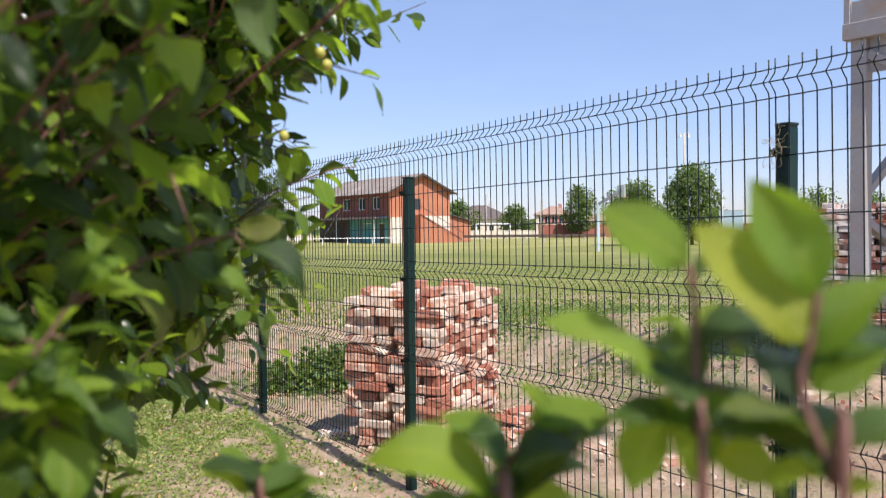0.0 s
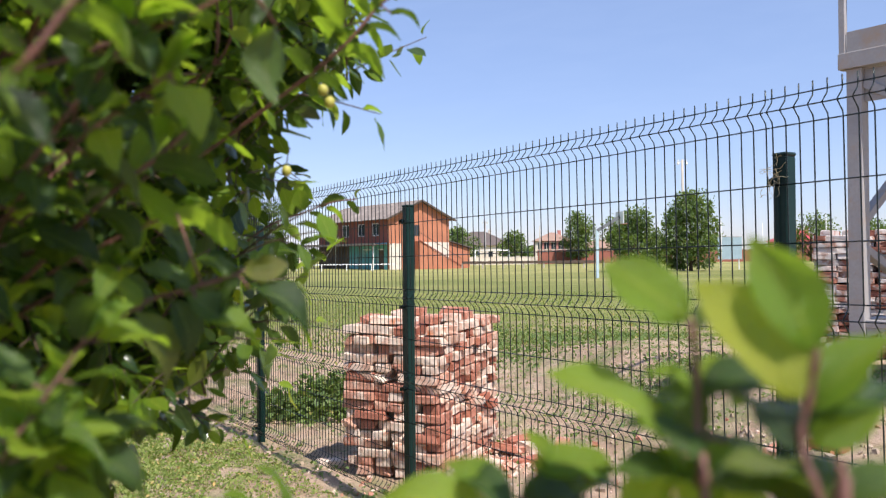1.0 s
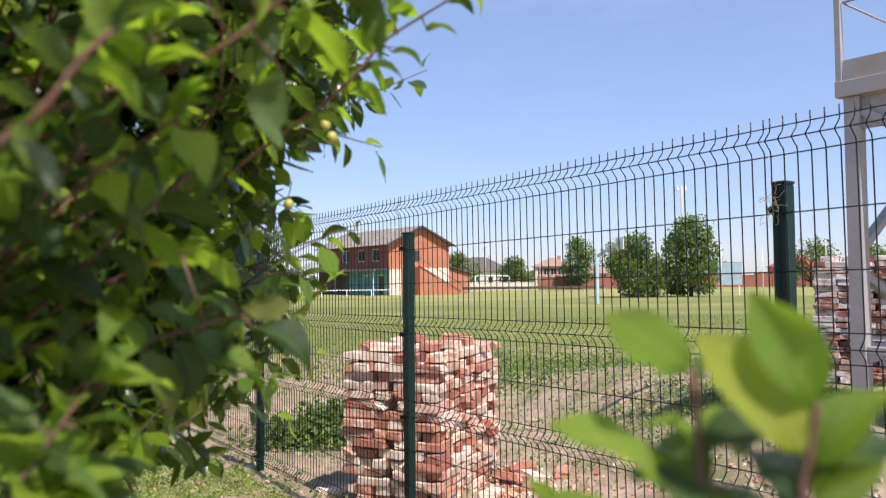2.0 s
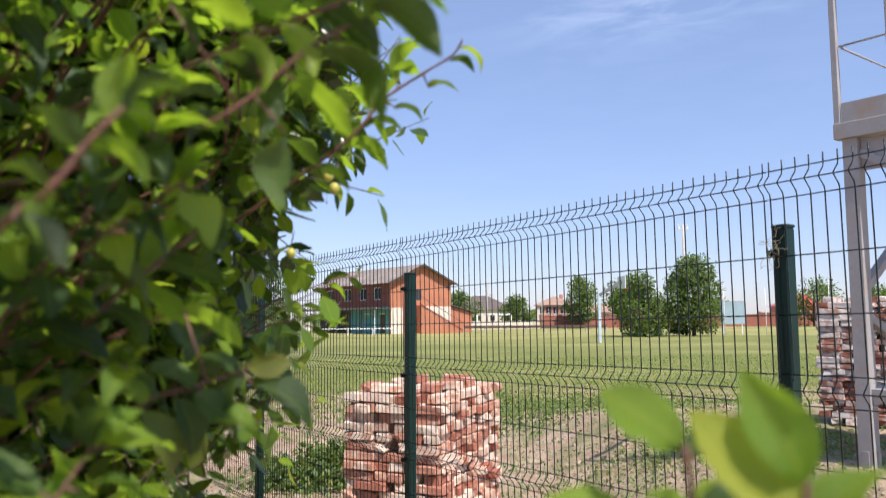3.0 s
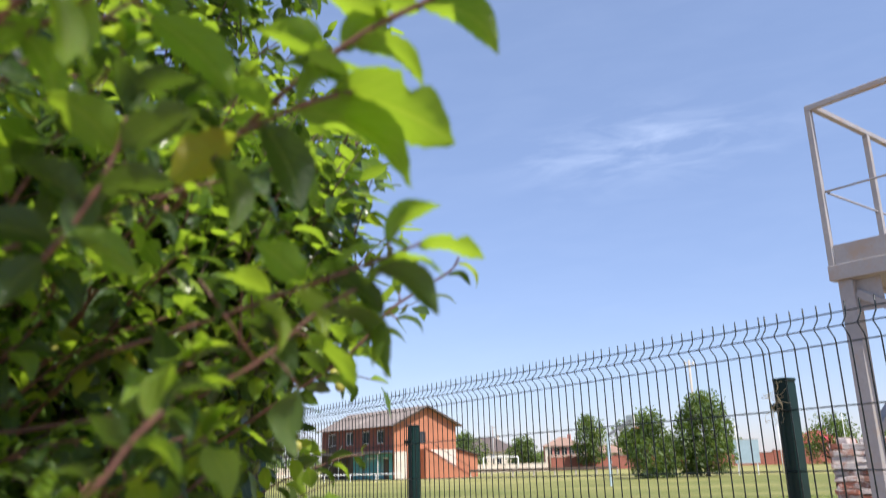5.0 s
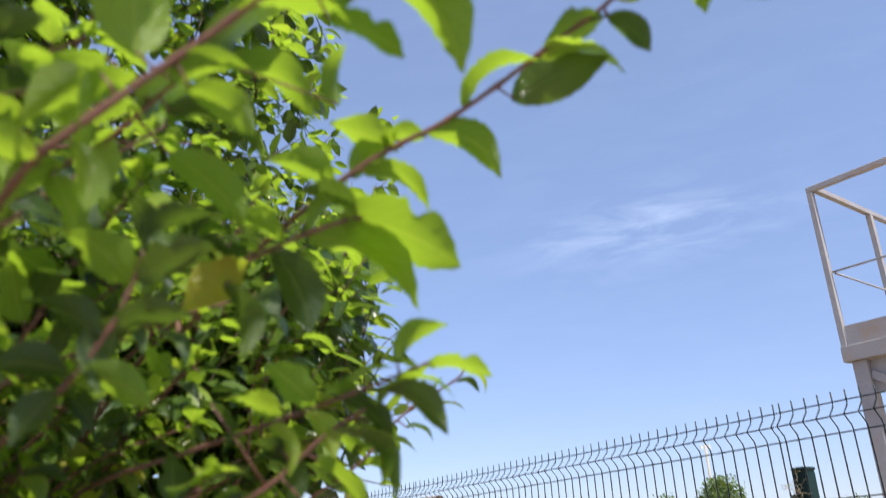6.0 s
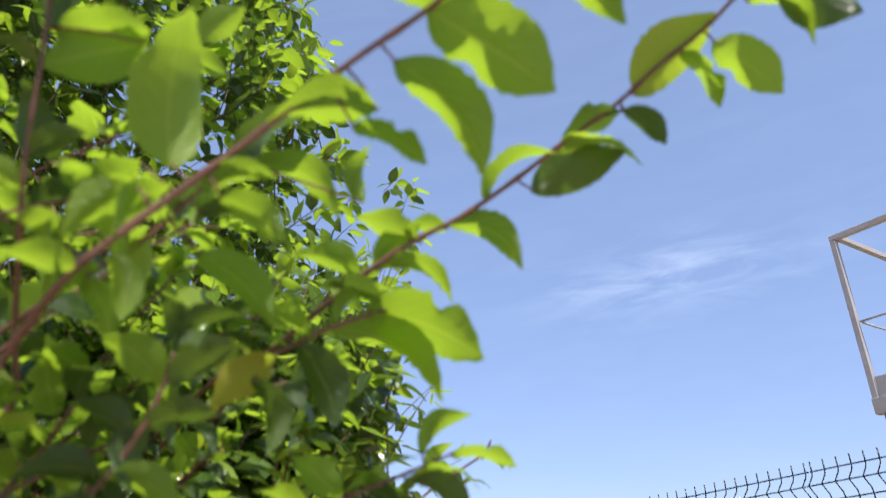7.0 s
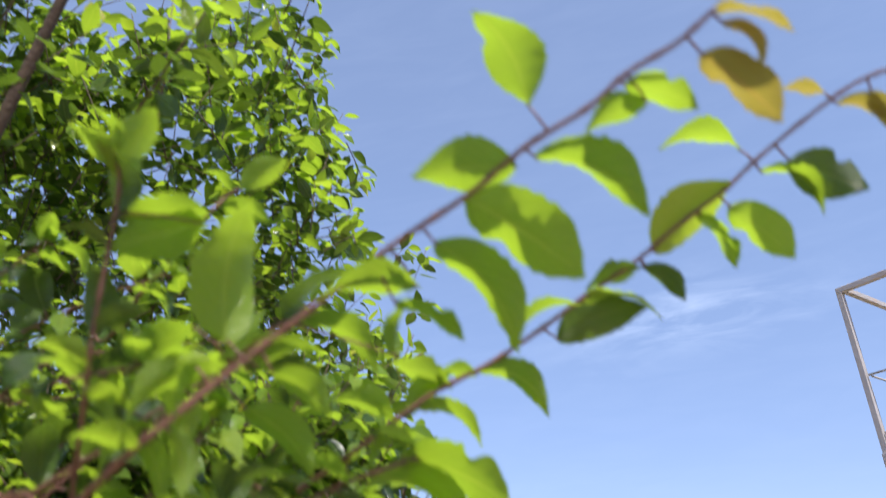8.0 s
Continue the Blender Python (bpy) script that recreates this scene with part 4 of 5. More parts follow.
def broad_leaf(wd, arch, fold, wave, twist, bite=None, rows=18):
    """A plum leaf one unit long from stalk to tip: arched, folded along the rib, quilted between the veins, with a finely toothed and sometimes eaten margin."""
    pts, uvs, faces = [], [], []
    for r in range(rows + 1):
        k = r / rows
        half = wd / 2 * (max(0.0, math.sin(math.pi * k ** 0.86)) ** 0.78 * (1 - 0.22 * max(0.0, k - 0.72) / 0.28) if 0 < r < rows else 0.02)
        turn = twist * (k - 0.2)
        for c in (-1, -0.55, 0, 0.55, 1):
            h = half
            if abs(c) == 1:
                h *= 1 + 0.028 * (-1) ** r
                if bite and bite[0] == c:
                    h *= 1 - bite[2] * math.exp(-((k - bite[1]) / 0.07) ** 2)
            a = abs(c)
            x = c * h * math.cos(fold)
            z = a * h * math.sin(fold) + wave * wd * a * a * math.sin(k * 8.0 + c * 1.7) - 0.014 * a * math.cos(6.283 * (7 * k - 1.6 * a))
            x, z = x * math.cos(turn) - z * math.sin(turn), x * math.sin(turn) + z * math.cos(turn)
            pts.append((x, k, z + arch * k * (1 - k) - arch * 0.25 * k ** 4))
            uvs.append((0.5 + c * 0.5, k))
    for r in range(rows):
        for c in range(4):
            i = r * 5 + c
            faces.append((i, i + 1, i + 6, i + 5))
    return pts, faces, uvs


LEAF_KINDS = ((0.60, 0.35, 0.30, 0.05, 0.3, None), (0.54, 0.60, 0.42, 0.07, -0.5, None), (0.66, 0.25, 0.20, 0.06, 0.2, (1, 0.55, 0.45)), (0.58, 0.45, 0.50, 0.05, 0.7, None),
              (0.63, 0.15, 0.25, 0.09, -0.3, (-1, 0.35, 0.3)), (0.52, 0.75, 0.35, 0.06, 0.4, None), (0.60, 0.5, 0.15, 0.08, -0.8, (1, 0.75, 0.35)))


def leaf_data(mat):
    out = []
    for kind in LEAF_KINDS:
        pts, fcs, uv = broad_leaf(*kind)
        me = bpy.data.meshes.new("leaf")
        me.from_pydata(pts, [], fcs)
        layer = me.uv_layers.new(name="leaf")
        for poly in me.polygons:
            poly.use_smooth = True
            for li in poly.loop_indices:
                layer.data[li].uv = uv[me.loops[li].vertex_index]
        me.materials.append(mat)
        out.append(me)
    return out


OLD_LEAVES, YOUNG_LEAVES, TIP_LEAVES = leaf_data(LEAF), leaf_data(LEAF_YOUNG), leaf_data(LEAF_TIP)


def hang_leaf(base, tip, parent, up, data):
    base, tip = Vector(base), Vector(tip)
    along = tip - base
    a = along.normalized()
    right = a.cross(up).normalized()
    m = Matrix((right, a, right.cross(a))).transposed().to_4x4()
    ob = new("leaf", data)
    ob.parent = parent
    ob.matrix_local = Matrix.Translation(base) @ m @ Matrix.Scale(along.length, 4)
    return ob


def rolled_up(base, tip, degrees):
    """The way a leaf's upper face looks: straight up, then rolled about the leaf's own line."""
    a = (tip - base).normalized()
    r = a.cross(Vector((0, 0, 1))).normalized()
    return r.cross(a) * math.cos(radians(degrees)) + r * math.sin(radians(degrees))


def spline(pts, n):
    """Points along a smooth line through pts."""
    pts = [Vector(p) for p in pts]
    out = []
    for k in range(n):
        f = k / (n - 1) * (len(pts) - 1)
        i = min(int(f), len(pts) - 2)
        u = f - i
        p0, p1, p2, p3 = pts[max(i - 1, 0)], pts[i], pts[i + 1], pts[min(i + 2, len(pts) - 1)]
        out.append(0.5 * ((2 * p1) + (p2 - p0) * u + (2 * p0 - 5 * p1 + 4 * p2 - p3) * u * u + (3 * p1 - p0 - 3 * p2 + p3) * u ** 3))
    return out


def knotty_tube(line, r0, r1, sides=8):
    """A shoot with small swellings at the buds."""
    n = len(line)
    return tube(line, [(r0 + (r1 - r0) * k / (n - 1)) * (1.3 if k % 4 == 2 else 1.0) for k in range(n)], sides)


def set_shoot(parent, pts, leaves, r0, r1, seed, young=0.5, tips=0):
    """A shoot whose leaves stand where they are given: stalk end, leaf tip and roll."""
    rnd = random.Random(seed)
    line = spline(pts, 4 * len(pts) + 10)
    sh = part("shoot", knotty_tube(line, r0, r1), SHOOT, parent, "reddish young shoot")
    for k, (bx, by, bz, tx, ty, tz, roll) in enumerate(leaves):
        b, t = Vector((bx, by, bz)), Vector((tx, ty, tz))
        near = min(line, key=lambda c: (c - b).length)
        if (near - b).length > 0.004:
            part("stalk", tube([near, (near + b) / 2 + Vector((0, 0, 0.001)), b + (t - b) * 0.03], [0.0011, 0.0009, 0.0008], 5), SHOOT, sh, "thin reddish stalk")
        pool = TIP_LEAVES if tips and (b - line[-1]).length < tips else YOUNG_LEAVES if rnd.random() < young else OLD_LEAVES
        hang_leaf(b, t, sh, rolled_up(b, t, roll), rnd.choice(pool))
    return sh


def leafy_shoot(parent, pts, gap, size, r0, r1, seed, droop=0.35, start=0.05, young=0.35):
    """A shoot with alternate leaves as parts of it."""
    rnd = random.Random(seed)
    line = spline(pts, 22)
    bm = knotty_tube(line, r0, r1, 6)
    total = sum((b - a).length for a, b in zip(line, line[1:]))
    at, side, hung = total * start, rnd.random() * 6.28, []
    while at < total:
        f = at / total * 21
        i = min(int(f), 20)
        p = line[i].lerp(line[i + 1], f - i)
        t = (line[i + 1] - line[i]).normalized()
        ref = t.cross(Vector((0, 0, 1))).normalized()
        side += 2.4 + rnd.uniform(-0.4, 0.4)
        n = ref * math.cos(side) + t.cross(ref) * math.sin(side) * 0.6
        d = (t * rnd.uniform(0.3, 0.8) + n + Vector((0, 0, -droop * rnd.uniform(0.2, 1.6)))).normalized()
        s = size * rnd.uniform(0.7, 1.2) * (1 - 0.3 * at / total)
        foot = p + d * s * 0.16
        add_tube(bm, [p, foot + d * 0.002], [0.0010, 0.0008], 4)
        hung.append((foot, foot + d * s))
        at += gap * rnd.uniform(0.6, 1.3) * (1.15 - 0.5 * at / total)
    t = (line[-1] - line[-3]).normalized()
    for k in range(3):  # the young tip
        d = (t + Vector([rnd.uniform(-0.6, 0.6) for _ in range(3)])).normalized()
        hung.append((line[-1], line[-1] + d * size * rnd.uniform(0.35, 0.55)))
    sh = part("shoot", bm, SHOOT, parent, "reddish young shoot")
    for k, (b, t) in enumerate(hung):
        last = k >= len(hung) - 4
        hang_leaf(b, t, sh, Vector((rnd.uniform(-0.6, 0.6), rnd.uniform(-0.7, 0.4), 1)), rnd.choice(YOUNG_LEAVES if last or rnd.random() < young else OLD_LEAVES))
    return sh


# the shoots that reach out over the path, and the leaves on them: stalk end, tip, roll
ARM_A_STEM = [(-0.671, 0.185, 1.892), (-0.636, 0.150, 1.909), (-0.614, 0.142, 1.925), (-0.569, 0.141, 1.965), (-0.533, 0.135, 1.993), (-0.484, 0.121, 2.028), (-0.439, 0.105, 2.053), (-0.404, 0.085, 2.075), (-0.368, 0.065, 2.089), (-0.347, 0.048, 2.101), (-0.321, 0.031, 2.109), (-0.303, 0.013, 2.118)]
ARM_A_LEAVES = [(-0.403, 0.071, 2.094, -0.433, 0.035, 2.139, -15),
    (-0.409, 0.093, 2.065, -0.474, 0.099, 2.064, 38),
    (-0.399, 0.088, 2.069, -0.329, 0.09, 2.035, 3),
    (-0.44, 0.106, 2.051, -0.37, 0.111, 1.999, -33),
    (-0.46, 0.121, 2.028, -0.404, 0.152, 1.972, -12),
    (-0.469, 0.134, 2.003, -0.533, 0.132, 1.999, 12),
    (-0.485, 0.138, 1.994, -0.441, 0.144, 1.975, 5),
    (-0.587, 0.145, 1.972, -0.575, 0.098, 2.047, 25),
    (-0.348, 0.053, 2.096, -0.307, 0.05, 2.079, -4),
    (-0.334, 0.056, 2.086, -0.371, 0.075, 2.078, 12),
    (-0.308, 0.032, 2.101, -0.265, 0.041, 2.061, 0),
    (-0.303, 0.013, 2.118, -0.264, 0.008, 2.098, 28),
    (-0.299, 0.017, 2.111, -0.275, 0.025, 2.087, 22)]
ARM_A_LEAVES_TOO = [(-0.569, 0.144, 1.957, -0.528, 0.145, 1.969, -23),
    (-0.6, 0.136, 1.956, -0.638, 0.135, 1.923, 30),
    (-0.583, 0.14, 1.958, -0.614, 0.141, 1.928, 12),
    (-0.559, 0.146, 1.954, -0.522, 0.158, 1.933, -24),
    (-0.628, 0.142, 1.91, -0.663, 0.128, 1.914, 31),
    (-0.614, 0.144, 1.92, -0.603, 0.155, 1.885, -21)]
ARM_B_STEM = [(-0.560, 0.342, 1.927), (-0.513, 0.291, 1.945), (-0.461, 0.272, 1.978), (-0.413, 0.261, 2.000), (-0.374, 0.247, 2.022), (-0.340, 0.230, 2.042), (-0.304, 0.210, 2.061), (-0.277, 0.191, 2.079), (-0.248, 0.168, 2.094), (-0.227, 0.148, 2.109), (-0.196, 0.117, 2.126), (-0.174, 0.094, 2.134), (-0.152, 0.077, 2.134)]
ARM_B_LEAVES = [(-0.364, 0.249, 2.012, -0.3, 0.223, 2.032, -49),
    (-0.398, 0.255, 2.01, -0.348, 0.233, 2.041, 2),
    (-0.424, 0.264, 1.995, -0.368, 0.265, 1.966, -20),
    (-0.424, 0.265, 1.991, -0.456, 0.266, 1.994, 25),
    (-0.3, 0.212, 2.055, -0.342, 0.229, 2.047, 5),
    (-0.3, 0.211, 2.056, -0.271, 0.213, 2.03, -11),
    (-0.292, 0.205, 2.063, -0.246, 0.162, 2.102, -24),
    (-0.264, 0.182, 2.083, -0.237, 0.191, 2.045, 25),
    (-0.244, 0.172, 2.084, -0.203, 0.174, 2.043, -25),
    (-0.238, 0.148, 2.117, -0.29, 0.161, 2.134, -5),
    (-0.225, 0.153, 2.101, -0.184, 0.147, 2.07, 13),
    (-0.209, 0.142, 2.103, -0.164, 0.132, 2.073, -55),
    (-0.191, 0.106, 2.134, -0.219, 0.116, 2.145, -7)]
ARM_B_LEAVES_TOO = [(-0.184, 0.108, 2.126, -0.155, 0.099, 2.109, 0),
    (-0.167, 0.095, 2.127, -0.156, 0.104, 2.104, 26),
    (-0.345, 0.233, 2.039, -0.287, 0.222, 2.024, 3),
    (-0.476, 0.276, 1.964, -0.446, 0.265, 1.996, -28),
    (-0.444, 0.27, 1.982, -0.491, 0.263, 2.003, 16),
    (-0.487, 0.277, 1.96, -0.533, 0.269, 1.979, 27),
    (-0.47, 0.274, 1.97, -0.419, 0.279, 1.945, -19)]
ARM_C_STEM = [(-0.587, 0.350, 1.897), (-0.555, 0.299, 1.907), (-0.505, 0.269, 1.920), (-0.466, 0.266, 1.931), (-0.442, 0.263, 1.936)]
ARM_C_LEAVES = [(-0.483, 0.265, 1.931, -0.402, 0.264, 1.896, -25),
    (-0.505, 0.269, 1.918, -0.427, 0.283, 1.877, -23),
    (-0.469, 0.264, 1.934, -0.52, 0.257, 1.945, 6),
    (-0.52, 0.27, 1.912, -0.565, 0.257, 1.929, 15),
    (-0.528, 0.27, 1.909, -0.501, 0.289, 1.857, -20),
    (-0.543, 0.271, 1.901, -0.586, 0.273, 1.867, 31),
    (-0.55, 0.271, 1.897, -0.597, 0.26, 1.902, 18),
    (-0.505, 0.269, 1.92, -0.469, 0.258, 1.949, -1),
    (-0.559, 0.273, 1.886, -0.542, 0.288, 1.839, -9)]
ARM_D_STEM = [(-0.603, 0.392, 1.794), (-0.519, 0.342, 1.811), (-0.486, 0.323, 1.819), (-0.455, 0.322, 1.830), (-0.431, 0.320, 1.839), (-0.423, 0.318, 1.842)]
ARM_D_LEAVES = [(-0.447, 0.319, 1.842, -0.414, 0.31, 1.871, -25),
    (-0.425, 0.319, 1.84, -0.379, 0.316, 1.833, -11),
    (-0.471, 0.323, 1.824, -0.502, 0.322, 1.819, 19),
    (-0.459, 0.323, 1.824, -0.409, 0.326, 1.797, -22),
    (-0.447, 0.322, 1.83, -0.406, 0.321, 1.822, -12),
    (-0.486, 0.323, 1.819, -0.451, 0.319, 1.843, -15),
    (-0.483, 0.323, 1.821, -0.448, 0.328, 1.794, -32),
    (-0.502, 0.323, 1.813, -0.536, 0.313, 1.843, 38),
    (-0.509, 0.323, 1.81, -0.486, 0.329, 1.78, -40),
    (-0.524, 0.322, 1.806, -0.561, 0.314, 1.821, 26),
    (-0.431, 0.32, 1.837, -0.451, 0.319, 1.843, 10),
    (-0.532, 0.322, 1.803, -0.516, 0.328, 1.769, -37)]
ARM_E_STEM = [(-0.596, 0.745, 1.749), (-0.486, 0.644, 1.807), (-0.441, 0.632, 1.853), (-0.405, 0.623, 1.876), (-0.374, 0.614, 1.894), (-0.365, 0.608, 1.908)]
ARM_E_LEAVES = [(-0.43, 0.626, 1.871, -0.411, 0.611, 1.91, -5),
    (-0.399, 0.626, 1.866, -0.367, 0.624, 1.863, -13),
    (-0.432, 0.634, 1.845, -0.401, 0.636, 1.833, -13),
    (-0.377, 0.616, 1.889, -0.351, 0.616, 1.881, -17),
    (-0.366, 0.611, 1.901, -0.343, 0.616, 1.878, 4),
    (-0.463, 0.639, 1.826, -0.421, 0.639, 1.825, -15),
    (-0.474, 0.642, 1.815, -0.507, 0.634, 1.841, 26),
    (-0.491, 0.644, 1.804, -0.463, 0.638, 1.831, -17),
    (-0.452, 0.635, 1.842, -0.485, 0.628, 1.865, 33),
    (-0.486, 0.644, 1.807, -0.435, 0.647, 1.791, -24),
    (-0.508, 0.647, 1.787, -0.541, 0.638, 1.813, 28),
    (-0.508, 0.647, 1.787, -0.475, 0.652, 1.765, -31),
    (-0.405, 0.623, 1.875, -0.435, 0.622, 1.884, 11)]
ARM_F_STEM = [(-0.696, 0.465, 1.601), (-0.624, 0.415, 1.654), (-0.597, 0.410, 1.674), (-0.576, 0.413, 1.694)]
ARM_F_LEAVES = [(-0.599, 0.41, 1.672, -0.555, 0.421, 1.661, -31),
    (-0.608, 0.408, 1.664, -0.568, 0.412, 1.707, -42),
    (-0.586, 0.412, 1.684, -0.568, 0.415, 1.694, -55),
    (-0.583, 0.413, 1.684, -0.594, 0.406, 1.709, 25),
    (-0.618, 0.406, 1.655, -0.636, 0.396, 1.692, 39),
    (-0.616, 0.407, 1.657, -0.581, 0.418, 1.631, -40),
    (-0.631, 0.403, 1.642, -0.605, 0.412, 1.612, -42),
    (-0.638, 0.401, 1.634, -0.664, 0.39, 1.655, 40),
    (-0.576, 0.413, 1.694, -0.548, 0.417, 1.7, -21)]
ARM_G_STEM = [(-0.684, 0.476, 1.534), (-0.608, 0.421, 1.578), (-0.572, 0.410, 1.589), (-0.543, 0.415, 1.598)]
ARM_G_LEAVES = [(-0.539, 0.416, 1.6, -0.509, 0.42, 1.604, 89),
    (-0.545, 0.415, 1.598, -0.57, 0.41, 1.61, -52),
    (-0.543, 0.415, 1.596, -0.557, 0.411, 1.57, -39),
    (-0.536, 0.416, 1.588, -0.492, 0.419, 1.557, 29),
    (-0.582, 0.407, 1.64, -0.542, 0.416, 1.615, -35),
    (-0.572, 0.41, 1.589, -0.603, 0.402, 1.605, -43),
    (-0.575, 0.409, 1.585, -0.543, 0.413, 1.554, 47),
    (-0.586, 0.406, 1.582, -0.571, 0.406, 1.541, 37),
    (-0.602, 0.401, 1.579, -0.632, 0.393, 1.601, -42),
    (-0.606, 0.4, 1.575, -0.584, 0.4, 1.523, 36),
    (-0.568, 0.409, 1.57, -0.524, 0.415, 1.546, 31)]
ARM_H_STEM = [(-0.699, 0.322, 1.475), (-0.633, 0.273, 1.508), (-0.613, 0.282, 1.513), (-0.601, 0.286, 1.511)]
ARM_H_LEAVES = [(-0.601, 0.286, 1.51, -0.568, 0.291, 1.489, 27),
    (-0.603, 0.286, 1.512, -0.622, 0.284, 1.541, -24),
    (-0.613, 0.282, 1.512, -0.6, 0.293, 1.542, 31),
    (-0.62, 0.279, 1.51, -0.635, 0.278, 1.537, -30),
    (-0.61, 0.283, 1.51, -0.627, 0.271, 1.494, -27),
    (-0.629, 0.274, 1.507, -0.611, 0.276, 1.487, 22),
    (-0.599, 0.288, 1.514, -0.564, 0.3, 1.523, 25)]
ARM_K_STEM = [(-0.656, 0.273, 1.647), (-0.610, 0.204, 1.673), (-0.585, 0.191, 1.688), (-0.571, 0.192, 1.708), (-0.558, 0.193, 1.722)]
ARM_K_LEAVES = [(-0.585, 0.191, 1.688, -0.605, 0.181, 1.695, 27),
    (-0.583, 0.191, 1.688, -0.591, 0.191, 1.665, 31),
    (-0.571, 0.192, 1.708, -0.548, 0.203, 1.691, -32),
    (-0.573, 0.193, 1.703, -0.589, 0.182, 1.721, 27),
    (-0.558, 0.193, 1.722, -0.533, 0.196, 1.736, -19),
    (-0.562, 0.193, 1.717, -0.554, 0.187, 1.745, 2),
    (-0.599, 0.187, 1.674, -0.578, 0.197, 1.656, -47),
    (-0.558, 0.193, 1.722, -0.543, 0.199, 1.714, -22)]
ARM_L_STEM = [(-0.709, 0.418, 1.726), (-0.614, 0.355, 1.734), (-0.542, 0.336, 1.758), (-0.495, 0.331, 1.796), (-0.460, 0.325, 1.816)]
ARM_L_LEAVES = [(-0.566, 0.341, 1.712, -0.554, 0.349, 1.664, -14),
    (-0.507, 0.344, 1.748, -0.513, 0.352, 1.701, -18),
    (-0.531, 0.327, 1.794, -0.519, 0.344, 1.742, -5),
    (-0.493, 0.331, 1.796, -0.441, 0.343, 1.76, -9),
    (-0.474, 0.33, 1.802, -0.453, 0.343, 1.762, -10),
    (-0.571, 0.31, 1.816, -0.56, 0.324, 1.785, 12),
    (-0.502, 0.335, 1.78, -0.467, 0.347, 1.747, -16),
    (-0.596, 0.33, 1.725, -0.614, 0.33, 1.688, 33),
    (-0.542, 0.336, 1.758, -0.567, 0.336, 1.736, 27),
    (-0.581, 0.333, 1.734, -0.572, 0.342, 1.692, -19),
    (-0.522, 0.334, 1.776, -0.547, 0.324, 1.793, 23),
    (-0.605, 0.327, 1.728, -0.627, 0.317, 1.739, 32),
    (-0.46, 0.325, 1.816, -0.433, 0.318, 1.832, -11)]
ARM_M_STEM = [(-0.720, 1.375, 1.608), (-0.635, 1.286, 1.662), (-0.566, 1.291, 1.689), (-0.516, 1.293, 1.707), (-0.476, 1.294, 1.711)]
ARM_M_LEAVES = [(-0.606, 1.289, 1.672, -0.558, 1.291, 1.711, -48),
    (-0.541, 1.293, 1.695, -0.496, 1.293, 1.717, -25),
    (-0.531, 1.293, 1.697, -0.499, 1.297, 1.669, -32),
    (-0.494, 1.294, 1.707, -0.472, 1.296, 1.685, -39),
    (-0.561, 1.292, 1.687, -0.527, 1.296, 1.655, -33),
    (-0.616, 1.288, 1.662, -0.575, 1.293, 1.639, -42),
    (-0.586, 1.29, 1.682, -0.605, 1.286, 1.707, 31),
    (-0.476, 1.294, 1.711, -0.472, 1.293, 1.731, -14),
    (-0.635, 1.286, 1.662, -0.663, 1.28, 1.696, 39),
    (-0.63, 1.286, 1.657, -0.607, 1.29, 1.617, -42)]
ARM_N_STEM = [(-0.709, 0.258, 1.928), (-0.647, 0.220, 1.947), (-0.619, 0.212, 1.962), (-0.592, 0.207, 1.988), (-0.564, 0.201, 2.011)]
ARM_N_LEAVES = [(-0.62, 0.188, 2.004, -0.664, 0.197, 1.954, 21),
    (-0.606, 0.21, 1.973, -0.56, 0.204, 2.007, -1),
    (-0.589, 0.212, 1.98, -0.528, 0.234, 1.963, -10),
    (-0.56, 0.204, 2.007, -0.495, 0.224, 1.99, -6),
    (-0.484, 0.224, 1.991, -0.481, 0.204, 2.025, 33),
    (-0.589, 0.224, 1.956, -0.541, 0.251, 1.918, -37),
    (-0.638, 0.208, 1.955, -0.608, 0.205, 1.982, 6),
    (-0.664, 0.205, 1.937, -0.699, 0.183, 1.946, 21),
    (-0.678, 0.188, 1.959, -0.708, 0.163, 1.973, 26),
    (-0.644, 0.211, 1.943, -0.678, 0.21, 1.91, 23),
    (-0.619, 0.212, 1.962, -0.625, 0.227, 1.922, -33),
    (-0.564, 0.201, 2.011, -0.512, 0.186, 2.047, -3),
    (-0.653, 0.211, 1.935, -0.637, 0.232, 1.895, -16)]
ARM_P_STEM = [(-0.704, 0.308, 1.788), (-0.641, 0.243, 1.812), (-0.613, 0.225, 1.841), (-0.601, 0.221, 1.867), (-0.595, 0.216, 1.887)]
ARM_P_LEAVES = [(-0.616, 0.225, 1.837, -0.653, 0.205, 1.857, 38),
    (-0.613, 0.225, 1.841, -0.57, 0.232, 1.856, -22),
    (-0.601, 0.221, 1.867, -0.632, 0.201, 1.896, 29),
    (-0.598, 0.221, 1.87, -0.557, 0.222, 1.895, -23),
    (-0.629, 0.225, 1.815, -0.673, 0.207, 1.819, 34),
    (-0.627, 0.225, 1.818, -0.587, 0.24, 1.803, -43),
    (-0.595, 0.216, 1.887, -0.601, 0.201, 1.921, -2),
    (-0.595, 0.216, 1.887, -0.56, 0.214, 1.915, -10),
    (-0.635, 0.224, 1.808, -0.656, 0.22, 1.778, 51),
    (-0.607, 0.224, 1.851, -0.62, 0.229, 1.809, 12)]
ARM_R_STEM = [(-0.692, 0.217, 1.905), (-0.671, 0.159, 1.946), (-0.665, 0.138, 1.981), (-0.655, 0.114, 2.037), (-0.651, 0.101, 2.062), (-0.652, 0.091, 2.075)]
